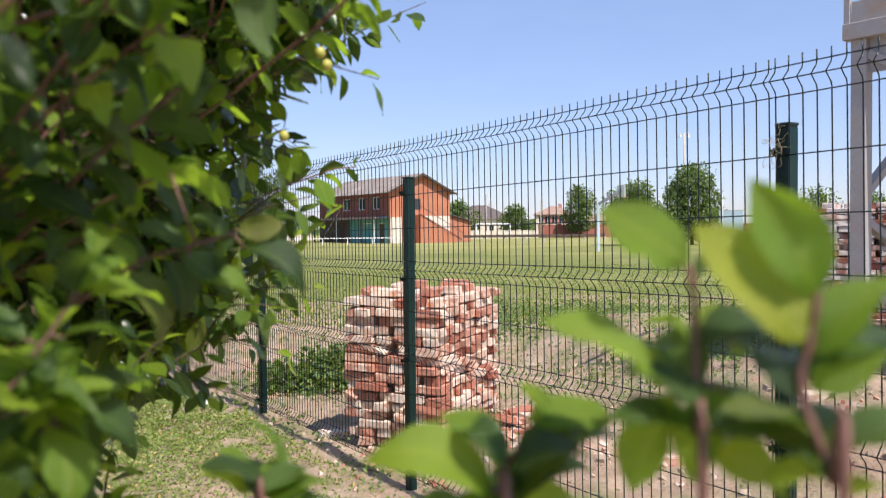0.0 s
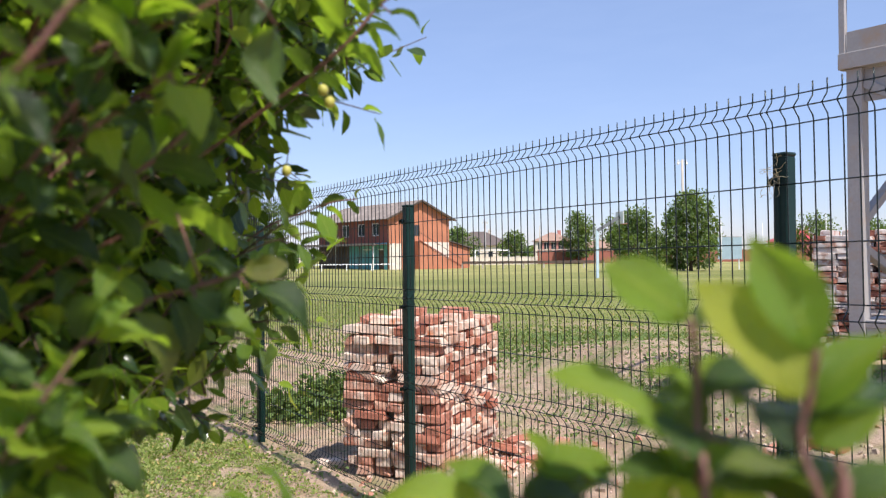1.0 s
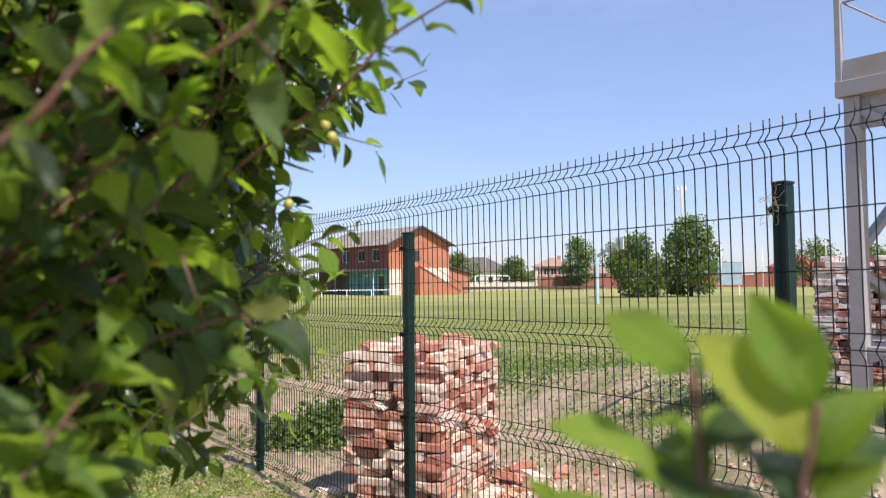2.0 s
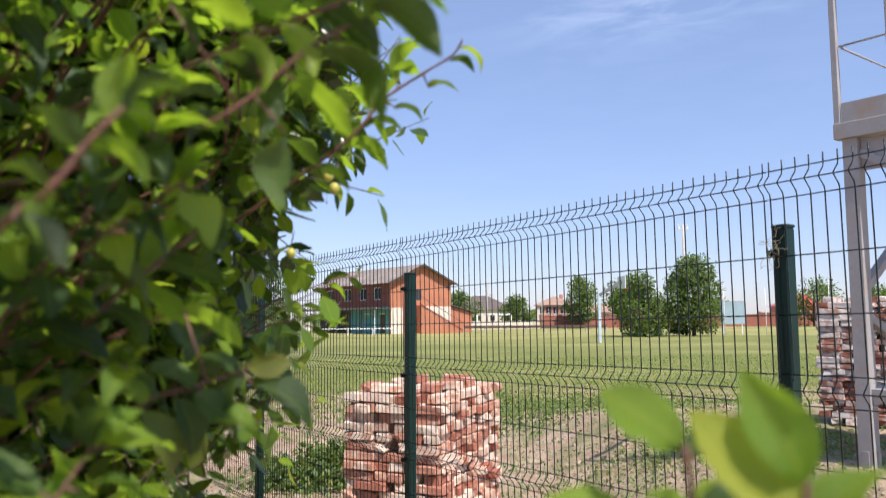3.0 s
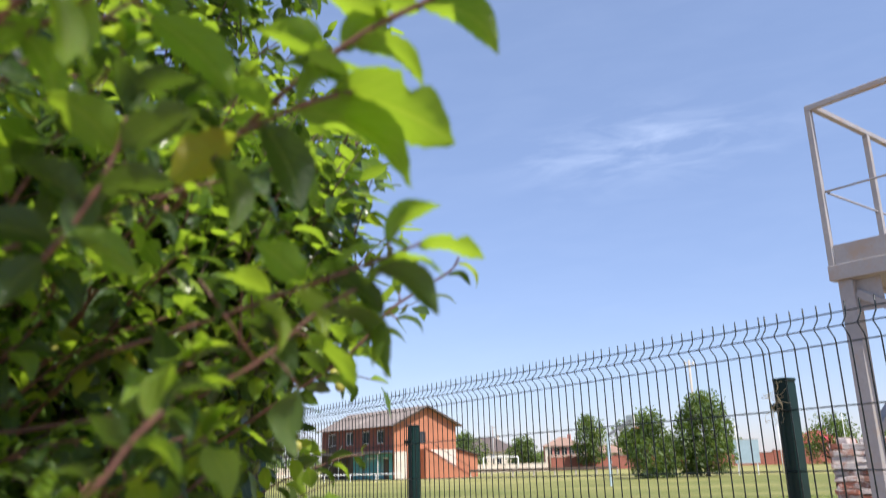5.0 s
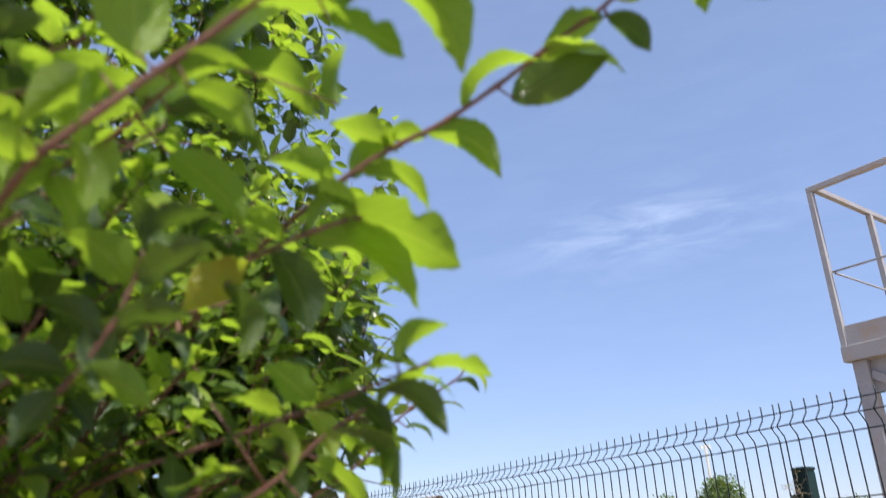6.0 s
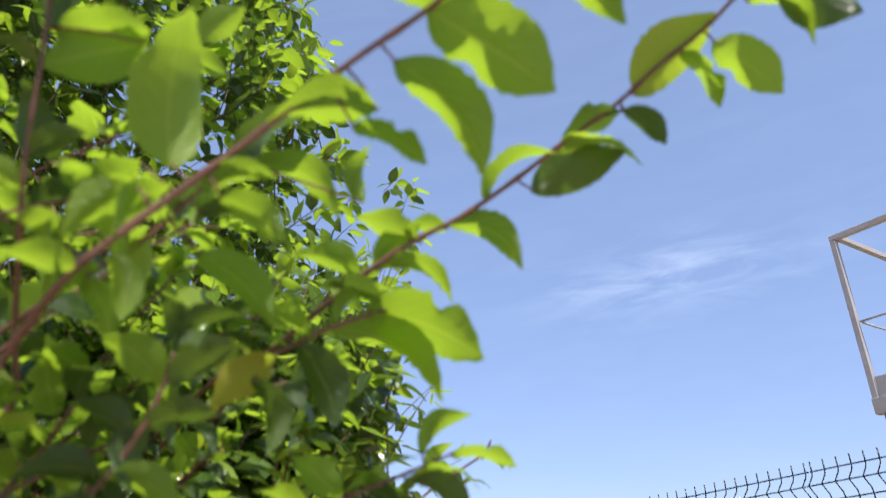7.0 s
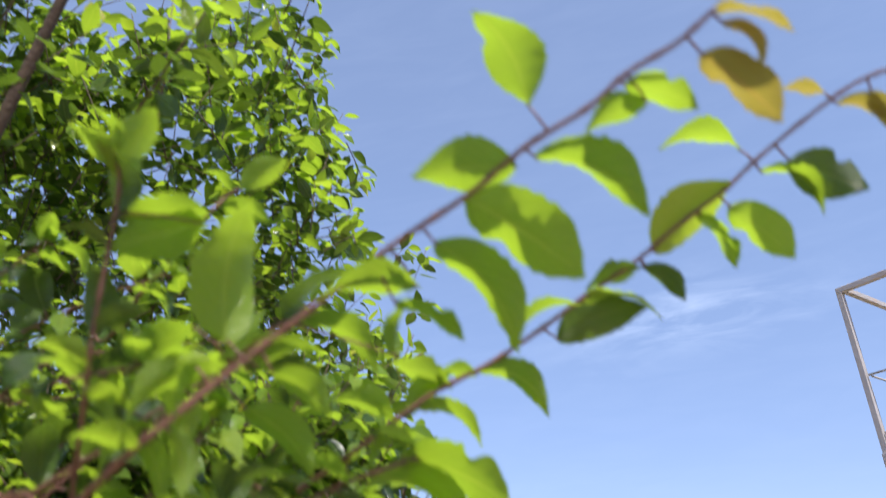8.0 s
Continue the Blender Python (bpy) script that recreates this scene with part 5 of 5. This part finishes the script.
ARM_R_LEAVES = [(-0.65, 0.113, 2.043, -0.601, 0.124, 2.053, -14),
    (-0.654, 0.114, 2.038, -0.656, 0.086, 2.08, -48),
    (-0.603, 0.127, 2.047, -0.658, 0.12, 2.025, 42),
    (-0.666, 0.14, 1.975, -0.663, 0.122, 2.017, -13),
    (-0.651, 0.101, 2.061, -0.63, 0.081, 2.102, 6),
    (-0.653, 0.097, 2.067, -0.674, 0.073, 2.085, -9),
    (-0.665, 0.139, 1.978, -0.637, 0.142, 1.997, -18),
    (-0.667, 0.145, 1.959, -0.694, 0.129, 1.971, 24),
    (-0.668, 0.149, 1.946, -0.641, 0.162, 1.939, -36),
    (-0.658, 0.12, 2.025, -0.684, 0.104, 2.032, 9),
    (-0.652, 0.091, 2.075, -0.664, 0.07, 2.097, -19)]
ARM_S_STEM = [(-0.717, 0.348, 2.102), (-0.645, 0.248, 2.114), (-0.623, 0.241, 2.137), (-0.612, 0.239, 2.144)]
ARM_S_LEAVES = [(-0.612, 0.24, 2.144, -0.575, 0.231, 2.168, -31),
    (-0.619, 0.24, 2.141, -0.64, 0.226, 2.154, 8),
    (-0.628, 0.244, 2.13, -0.588, 0.257, 2.124, -14),
    (-0.645, 0.248, 2.114, -0.673, 0.228, 2.134, 19)]
FRUIT = plain("unripe_plum", (0.45, 0.42, 0.08), 0.4, vary=0.2, scale=60)


def build_plum_tree():
    rs = np.random.RandomState(21)
    base = Vector((-1.55, 1.05, 0.0))
    tree = thing("plum_tree", base, 0, "leafy green plum tree with reddish shoots hanging over the path", "tree")
    to_local = lambda p: Vector(p) - base  # noqa: E731
    trunk = tube([(0, 0, -0.1), (0.03, -0.02, 0.5), (-0.02, 0.03, 1.0), (0.02, 0.0, 1.35)], [0.085, 0.07, 0.062, 0.055], 10)
    part("trunk", trunk, BARK, tree)
    # limbs
    ends = []
    rnd = random.Random(31)
    while len(ends) < 26:
        p = np.array((rnd.uniform(-2.7, -0.3), rnd.uniform(-0.2, 2.4), rnd.uniform(1.0, 3.6)))
        if in_crown(p) and np.linalg.norm(p - EYE_SIDE) > 1.2 and np.linalg.norm((p - np.array((-1.45, 1.1, 2.2))) / np.array((1.3, 1.3, 1.4))) < 1:
            ends.append(p)
    for p in ends:
        e = to_local(p)
        s = Vector((0, 0, rnd.uniform(0.75, 1.35)))
        mid = s.lerp(e, 0.5) + Vector((0, 0, 0.12))
        part("limb", tube(spline([s, mid, e], 10), [0.02 - 0.0017 * q for q in range(10)], 7), BARK, tree)
    # leafy twigs fill the crown, in clumps with gaps between
    leaves, twigs = [], bmesh.new()
    made = tries = 0
    while made < CROWN_TWIGS and tries < 200000:
        tries += 1
        zone = (0, 1, 2, 3, 0, 4, 4)[tries % 7]
        if zone == 0:  # the hanging rim over the fence
            r, az, el = rs.uniform(1.1, 1.55), rs.uniform(-34, 3), rs.uniform(-14, 22)
        elif zone == 1:  # the low side
            r, az, el = rs.uniform(0.95, 1.7), rs.uniform(-52, -5), rs.uniform(-32, 14)
        else:  # the upper limbs stand further off
            r, az, el = rs.uniform(1.5, 2.5), rs.uniform(-48, 8), rs.uniform(12, 58)
        az, el = radians(az + 5.2), radians(el)
        p = EYE_SIDE + r * np.array((math.sin(az) * math.cos(el), math.cos(az) * math.cos(el), math.sin(el)))
        if zone == 4:  # the side away from the path
            p = np.array((-1.8, 1.1, 2.1)) + rs.normal(size=3) * np.array((0.5, 0.55, 0.55))
            if seen_from_gap(p)[2] > -30:
                continue
        if p[2] < 0.8 or not in_crown(p) or noise.noise(Vector(p) * 3.1 + Vector((4, 1, 7))) < (-0.5, CLUMP_LOW, CLUMP_HIGH, CLUMP_HIGH, -0.1)[zone]:
            continue
        out = p - np.array((-1.5, 1.0, 1.7))
        d = out / (np.linalg.norm(out) + 1e-6) * 0.8 + np.array((0, 0, 0.25)) + rs.normal(scale=0.5, size=3)
        d /= np.linalg.norm(d)
        length = rs.uniform(0.1, 0.22)
        tip = p + d * length
        if not in_crown(tip + (tip - p) * 0.25) and rs.rand() < 0.95 or np.linalg.norm(tip - EYE_SIDE) < 0.9:
            continue
        made += 1
        add_tube(twigs, [to_local(p - d * 0.03), to_local(p + d * length * 0.5 + np.array((0, 0, 0.006))), to_local(tip)], [0.0019, 0.0014, 0.0008], 3)
        n = rs.randint(7, 12)
        for q in range(n):
            k = (q + 0.5) / n
            a = q * 2.4 + rs.uniform(-0.4, 0.4)
            side = np.cross(d, (0.3, 0.2, 1.0))
            side /= np.linalg.norm(side)
            other = np.cross(d, side)
            aim = d * 0.55 + side * math.cos(a) + other * math.sin(a) + np.array((0.08, 0, -rs.uniform(0.1, 1.0)))
            aim /= np.linalg.norm(aim)
            # the upper limbs get more light leaves, sunlight put into the colour
            leaves.append((p + d * length * k + aim * 0.008 - np.array(base), aim, rs.uniform(0.032, 0.052) * (1.15 if zone > 1 else 1.0), q > n - (5 if zone > 1 else 3)))
    places = np.array([l[0] for l in leaves])
    aims = np.array([l[1] for l in leaves])
    sizes = np.array([l[2] for l in leaves])
    fresh = np.array([l[3] for l in leaves])
    ups = rs.normal(scale=0.45, size=(len(leaves), 3)) + np.array((0, 0, 1.0))
    axes = frames_from(aims, ups)
    for sel, mat, label in ((~fresh, LEAF, "dense dark green leaves"), (fresh, LEAF_YOUNG, "fresh light green leaves at the twig ends")):
        crown = new("crown", leaf_mesh("crown", places[sel], axes[sel], sizes[sel], mat, SHAPES))
        crown.parent = tree
        tagged(crown, label, kind="stuff")
    tagged(part("twig_growth", twigs, TWIG, crown), kind="stuff")
    # long shoots that reach out over the path; lighter leaves stand in for sun on some
    loc = lambda pts: [to_local(p) for p in pts]  # noqa: E731
    put = lambda some: [(*(Vector(q[:3]) - base), *(Vector(q[3:6]) - base), q[6]) for q in some]  # noqa: E731
    for root, stem, some, r0, r1, young, tips in (
            ((-1.2, 0.6, 1.6), ARM_A_STEM, ARM_A_LEAVES + ARM_A_LEAVES_TOO, 0.0025, 0.0014, 1.0, 0.05),
            ((-1.1, 0.8, 1.6), ARM_B_STEM, ARM_B_LEAVES + ARM_B_LEAVES_TOO, 0.0023, 0.0012, 0.85, 0.06),
            ((-1.0, 0.8, 1.6), ARM_C_STEM, ARM_C_LEAVES, 0.0024, 0.0012, 0.55, 0),
            ((-0.95, 0.8, 1.65), ARM_D_STEM, ARM_D_LEAVES, 0.0022, 0.0009, 0.6, 0.0),
            ((-0.9, 1.0, 1.7), ARM_E_STEM, ARM_E_LEAVES, 0.0022, 0.0010, 0.5, 0),
            ((-1.0, 0.8, 1.5), ARM_F_STEM, ARM_F_LEAVES, 0.0020, 0.0012, 0.4, 0),
            ((-1.0, 0.8, 1.4), ARM_G_STEM, ARM_G_LEAVES, 0.0020, 0.0010, 0.35, 0),
            ((-1.0, 0.6, 1.3), ARM_H_STEM, ARM_H_LEAVES, 0.0020, 0.0012, 0.1, 0),
            ((-1.2, 1.3, 1.7), ARM_M_STEM, ARM_M_LEAVES, 0.0020, 0.0010, 0.3, 0),
            ((-1.1, 0.7, 1.7), ARM_N_STEM, ARM_N_LEAVES, 0.0022, 0.0011, 0.7, 0),
            ((-1.1, 0.7, 1.6), ARM_P_STEM, ARM_P_LEAVES, 0.0022, 0.0011, 0.3, 0),
            ((-1.2, 0.6, 1.7), ARM_R_STEM, ARM_R_LEAVES, 0.0020, 0.0011, 0.75, 0),
            ((-1.2, 0.9, 1.8), ARM_S_STEM, ARM_S_LEAVES, 0.0018, 0.0010, 1.0, 0),
            ((-1.0, 0.8, 1.7), ARM_L_STEM, ARM_L_LEAVES, 0.0020, 0.0012, 0.15, 0),
            ((-1.0, 0.4, 1.55), ARM_K_STEM, ARM_K_LEAVES, 0.0020, 0.0012, 0.2, 0)):
        first = Vector(stem[0]) * 1.9 - Vector(stem[1]) * 0.9
        away = Vector(EYE_SIDE) + (first - Vector(EYE_SIDE)) * 1.35 + Vector((-0.03, 0, -0.05))  # back into the crown
        set_shoot(tree, loc([root, away, first] + stem), put(some), r0, r1, len(some), young, tips)
    # shorter sprays behind them; fewer light leaves low down, painting in the shade there
    rnd = random.Random(77)
    made = 0
    while made < SPRAYS:
        r, az, el = rnd.uniform(0.45, 0.88), radians(rnd.uniform(-40, -4)), radians(rnd.uniform(-30, 42))
        tip = EYE_SIDE + r * np.array((math.sin(az) * math.cos(el), math.cos(az) * math.cos(el), math.sin(el)))
        if not inside(tip, SPRAY_EDGE, 3.0) or (el > radians(22) and rnd.random() < 0.5):
            continue
        grow = Vector((rnd.uniform(0.2, 0.9), rnd.uniform(-0.8, 0.1), rnd.uniform(-0.1, 0.8))).normalized()
        length = rnd.uniform(0.16, 0.3)
        end = Vector(tip)
        root = end - grow * length
        if (root - Vector(EYE_SIDE)).length < 0.47:
            continue
        made += 1
        mid = root.lerp(end, 0.5) + Vector((rnd.uniform(-0.01, 0.01), rnd.uniform(-0.01, 0.01), 0.015))
        leafy_shoot(tree, loc([root.lerp(Vector((-1.4, 1.0, 1.5)), 0.25), root, mid, end]), 0.023, rnd.uniform(0.048, 0.068), 0.0019, 0.0009, made, 0.4, 0.2, 0.3 if el < radians(14) else 0.45)
    for p in ((-0.507, 0.804, 1.805), (-0.499, 0.8, 1.79), (-0.56, 0.9, 1.72)):
        c = to_local(p)
        bm = bmesh.new()
        bmesh.ops.create_uvsphere(bm, u_segments=12, v_segments=8, radius=0.0065, matrix=Matrix.Translation(c) @ Matrix.Diagonal((1, 1, 1.12, 1)))
        for f in bm.faces:
            f.smooth = True
        fr = part("plum", bm, FRUIT, tree, "unripe yellow-green plum")
        part("stalk", tube([c + Vector((0, 0, 0.01)), c + Vector((0.004, 0, 0.03))], 0.0008, 5), TWIG, fr)


CROWN_TWIGS, CLUMP_HIGH, CLUMP_LOW, SPRAYS = 4700, 0.05, -0.25, 95
build_plum_tree()


# ---- young suckers in front of the fence ----
SUCKER_1_STEM = [(-0.348, 0.113, 1.485), (-0.343, 0.129, 1.533), (-0.341, 0.135, 1.569), (-0.342, 0.137, 1.587)]
SUCKER_1_LEAVES = [(-0.343, 0.137, 1.587, -0.37, 0.147, 1.607, -71),
    (-0.349, 0.135, 1.547, -0.39, 0.151, 1.569, -20),
    (-0.349, 0.134, 1.543, -0.366, 0.131, 1.512, -32),
    (-0.333, 0.127, 1.546, -0.348, 0.126, 1.516, -26),
    (-0.333, 0.155, 1.579, -0.311, 0.156, 1.592, 7),
    (-0.334, 0.152, 1.559, -0.317, 0.146, 1.571, 15),
    (-0.334, 0.152, 1.555, -0.35, 0.16, 1.567, -15),
    (-0.343, 0.127, 1.526, -0.319, 0.112, 1.516, 20)]
SUCKER_2_STEM = [(-0.317, 0.089, 1.495), (-0.314, 0.100, 1.524), (-0.318, 0.109, 1.549), (-0.314, 0.110, 1.565), (-0.312, 0.110, 1.579)]
SUCKER_2_LEAVES = [(-0.317, 0.111, 1.563, -0.343, 0.127, 1.602, -47),
    (-0.313, 0.111, 1.578, -0.328, 0.119, 1.616, -70),
    (-0.314, 0.109, 1.56, -0.293, 0.098, 1.586, 45),
    (-0.316, 0.108, 1.549, -0.297, 0.098, 1.563, 53),
    (-0.304, 0.127, 1.562, -0.327, 0.139, 1.559, -19),
    (-0.314, 0.102, 1.532, -0.296, 0.093, 1.54, 29),
    (-0.314, 0.1, 1.527, -0.331, 0.108, 1.522, -36),
    (-0.303, 0.12, 1.533, -0.318, 0.13, 1.539, -23),
    (-0.313, 0.098, 1.521, -0.302, 0.092, 1.524, 36)]
SUCKER_3_STEM = [(-0.399, 0.173, 1.459), (-0.399, 0.183, 1.482), (-0.399, 0.189, 1.498), (-0.398, 0.190, 1.504)]
SUCKER_3_LEAVES = [(-0.403, 0.188, 1.494, -0.453, 0.197, 1.511, -35),
    (-0.398, 0.19, 1.502, -0.421, 0.199, 1.526, -32),
    (-0.396, 0.186, 1.492, -0.349, 0.183, 1.52, 25),
    (-0.355, 0.185, 1.522, -0.388, 0.194, 1.523, -40),
    (-0.381, 0.191, 1.518, -0.388, 0.197, 1.537, -6),
    (-0.398, 0.189, 1.498, -0.382, 0.189, 1.509, 16),
    (-0.398, 0.185, 1.488, -0.366, 0.178, 1.489, 33),
    (-0.399, 0.187, 1.492, -0.419, 0.186, 1.484, -15)]
SUCKER_4_STEM = [(-0.507, 0.289, 1.423), (-0.512, 0.297, 1.446), (-0.514, 0.304, 1.466)]
SUCKER_4_LEAVES = [(-0.517, 0.302, 1.46, -0.542, 0.301, 1.473, -25),
    (-0.499, 0.307, 1.47, -0.518, 0.312, 1.499, -2),
    (-0.513, 0.304, 1.466, -0.49, 0.308, 1.471, 27),
    (-0.514, 0.304, 1.466, -0.533, 0.306, 1.484, -15),
    (-0.512, 0.302, 1.46, -0.481, 0.303, 1.452, 18),
    (-0.514, 0.301, 1.457, -0.472, 0.307, 1.463, 12)]


def build_sucker(stem, leaves, seed):
    stem = [Vector(p) for p in stem]
    foot = Vector((stem[0].x - 0.02, stem[0].y + 0.05, 0.0))
    s = thing("plum_sucker", foot, 0, "young plum sucker with broad light green leaves", "shrub", "plum suckers below the path's edge")
    line = [p - foot for p in [foot, foot.lerp(stem[0], 0.6) + Vector((0.012, 0.008, 0))] + stem]
    sh = set_shoot(s, line, [(*(Vector(q[:3]) - foot), *(Vector(q[3:6]) - foot), q[6]) for q in leaves], 0.0019, 0.0011, seed, 0.8)
    sh.name = "stem"
    tagged(sh, "reddish-brown stem")
    rnd = random.Random(seed)
    full = spline(line, 30)
    for k in range(12, 22):  # lower leaves up the stem
        d = Vector((math.cos(k * 2.4), math.sin(k * 2.4), 0.25)).normalized()
        if d.y > -0.3:
            hang_leaf(full[k], full[k] + d * rnd.uniform(0.03, 0.045), sh, Vector((0, -0.3, 1)), rnd.choice(OLD_LEAVES))


for seed, (stem, some) in enumerate(((SUCKER_1_STEM, SUCKER_1_LEAVES), (SUCKER_2_STEM, SUCKER_2_LEAVES), (SUCKER_3_STEM, SUCKER_3_LEAVES), (SUCKER_4_STEM, SUCKER_4_LEAVES))):
    build_sucker(stem, some, seed + 3)


# ---- weeds, grass and rubble ----
def weed_patch(name, label, cx, cy, rx, ry, n, size, rise, seed, test=None, mat=None):
    rs = np.random.RandomState(seed)
    xy = rs.normal(size=(n, 2)) * np.array((rx, ry)) * 0.5 + np.array((cx, cy))
    if test:
        xy = np.array([p for p in xy if test(*p)])
    n = len(xy)
    lump = np.array([0.5 + 0.8 * noise.noise((x * 2.2, y * 2.2, seed)) for x, y in xy]).clip(0.06, 1)
    fall = np.exp(-(((xy - np.array((cx, cy))) / np.array((rx, ry))) ** 2).sum(1) * 1.5)
    z = np.array([ground_height(x, y) for x, y in xy]) + rs.uniform(0, 1, n) ** 1.4 * rise * lump * (0.3 + 0.7 * fall)
    aim = rs.normal(size=(n, 3)) * np.array((1, 1, 0.5)) + np.array((0, 0, 0.5))
    me = leaf_mesh(name, np.column_stack([xy, z]), frames_from(aim, rs.normal(scale=0.6, size=(n, 3)) + np.array((0, 0, 1.0))), size * rs.uniform(0.5, 1.4, n), mat or LEAF_WEED, SHAPES_LOW)
    return tagged(new(name, me), label, "weeds", kind="stuff")


def fence_side(x, y):
    return (x - FENCE_0.x) * FENCE_DIR.y - (y - FENCE_0.y) * FENCE_DIR.x


weed_patch("weeds", "low green weeds and grass on dry soil beside the fence", -2.4, 6.8, 2.3, 3.2, 85000, 0.026, 0.05, 5,
           lambda x, y: fence_side(x, y) < -0.15 and noise.noise((x * 1.1, y * 1.1, 8)) + 0.5 * noise.noise((x * 5, y * 5, 2)) > -0.32, BLADE)
weed_patch("weeds", "green weeds along the foot of the fence", -0.9, 6.2, 3.0, 4.5, 9000, 0.035, 0.09, 15,
           lambda x, y: abs(fence_side(x, y)) < 0.16 + 0.12 * noise.noise((x * 2, y * 2, 2)))
weed_patch("bush", "dusty green weed bush beside the brick pile", -1.02, 8.3, 0.52, 0.45, 5200, 0.075, 0.95, 6)
weed_patch("weeds", "green weeds behind the brick pile", 2.2, 13.6, 4.2, 3.2, 12000, 0.06, 0.14, 7)
weed_patch("weeds", "sparse green weeds in the bare soil", 1.6, 8.0, 3.2, 3.0, 3600, 0.035, 0.07, 9)
weed_patch("weeds", "green weeds round the tower's footing", 3.3, 7.6, 1.6, 1.6, 5200, 0.045, 0.13, 10)


def build_field_grass():
    rs = np.random.RandomState(12)
    n = 30000
    y = 13 + 19 * rs.uniform(0, 1, n)
    x = rs.uniform(-0.45, 0.75, n) * y
    z = np.zeros(n)
    for k in range(n):
        z[k] = ground_height(x[k], y[k]) if y[k] < 26 else 0.0
    aim = rs.normal(scale=0.35, size=(n, 3)) + np.array((0, 0, 1.0))
    me = leaf_mesh("field_grass", np.column_stack([x, y, z]), frames_from(aim, rs.normal(size=(n, 3))), rs.uniform(0.03, 0.075, n), BLADE, SHAPES_LOW)
    tagged(new("field_grass", me), "short green grass over the playing field", "grass", kind="stuff")


build_field_grass()


STONE = plain("dusty_stone", (0.44, 0.34, 0.25), 0.95, vary=0.3, scale=12, bump=0.4)


def build_rubble():
    """Crumbs of brick and stone scattered on the soil, joined."""
    rnd = random.Random(40)
    for name, mat, n, spots, label in (
        ("rubble", BRICK_RED, 700, ((0.65, 6.0, 0.35, 0.6), (0.65, 6.2, 0.3, 0.5), (0.7, 6.1, 0.3, 0.6), (0.6, 5.8, 0.35, 0.4), (-0.2, 5.3, 0.6, 0.5), (1.3, 5.6, 0.9, 0.9), (2.4, 5.3, 1.0, 0.9)), "broken brick crumbs scattered on the soil"),
        ("stones", STONE, 1500, ((-1.8, 7.6, 1.2, 2.0), (1.2, 8.2, 1.8, 1.8), (-3.0, 9.5, 1.6, 1.2), (2.2, 5.2, 1.0, 1.0)), "pale stones and mortar crumbs scattered on the soil")):
        verts, faces = [], []
        for _ in range(n):
            cx, cy, sx, sy = rnd.choice(spots)
            x, y = rnd.gauss(cx, sx * 0.6), rnd.gauss(cy, sy * 0.6)
            s = rnd.uniform(0.008, 0.026) * (1.8 if rnd.random() < 0.1 else 1)
            z = ground_height(x, y) + s * 0.2
            rot = Euler((rnd.uniform(0, 6), rnd.uniform(0, 6), rnd.uniform(0, 6))).to_matrix()
            b = len(verts)
            for q in ((-1, -0.6, -0.5), (1, -0.7, -0.4), (0.8, 0.7, -0.5), (-0.9, 0.6, -0.4), (-0.7, -0.5, 0.5), (0.8, -0.4, 0.4), (0.7, 0.5, 0.5), (-0.6, 0.6, 0.4)):
                verts.append(rot @ Vector([c * s * rnd.uniform(0.75, 1.2) for c in q]) + Vector((x, y, z)))
            faces += [tuple(b + i for i in f) for f in ((0, 3, 2, 1), (4, 5, 6, 7), (0, 1, 5, 4), (1, 2, 6, 5), (2, 3, 7, 6), (3, 0, 4, 7))]
        me = bpy.data.meshes.new(name)
        me.from_pydata(verts, [], faces)
        me.materials.append(mat)
        tagged(new(name, me), label, "rubble", kind="stuff")


build_rubble()


def build_loose_bricks():
    rnd = random.Random(52)
    data = [brick_mesh("loose_brick", rnd, BRICK_RED) for _ in range(4)]
    for x, y, dz, rx, rz in ((0.78, 6.35, 0.02, 0.3, 0.4), (0.82, 6.1, 0.0, 0.1, 1.9), (0.62, 6.0, 0.05, 0.5, 2.4), (0.42, 5.65, 0.0, 0.2, 0.9), (0.72, 5.75, 0.0, -0.1, 0.2), (1.15, 6.4, 0.0, 0.0, 1.2),
                             (-0.75, 6.0, 0.0, 0.0, 0.2), (2.3, 5.0, 0.0, 0.2, 0.7), (2.55, 4.8, 0.0, 0.0, 2.0), (1.9, 5.5, 0.0, 0.1, 1.0), (2.75, 5.25, 0.0, 0.1, 0.1), (1.5, 4.9, 0.0, 0.0, 2.7)):
        ob = new("loose_brick", rnd.choice(data))
        ob.matrix_world = Matrix.Translation((x, y, ground_height(x, y) - 0.008 + dz)) @ Euler((rx * 0.4, 0, rz)).to_matrix().to_4x4()
        tagged(ob, "loose red brick lying on the dusty soil", "brick", "bricks fallen from the pile")


build_loose_bricks()

# ---- piles last, brick by brick ----
PILE_TURN = -28.5
mid_1 = Vector((0.02, 5.36, 0)) + Vector((-0.883, 0.47, 0)) * 0.387 + Vector((0.477, 0.879, 0)) * 0.64
build_pile((mid_1.x, mid_1.y, 0.0), PILE_TURN, 0.774, 1.28, 16, BRICK_RED, "tall stack of reclaimed red bricks with mortar dust behind the fence", 2)
build_pile((5.42, 8.45, 0.42), -40, 1.25, 1.0, 20, BRICK_LIMED, "stack of mortar-stained old bricks beside the steel tower", 5, 0.008)
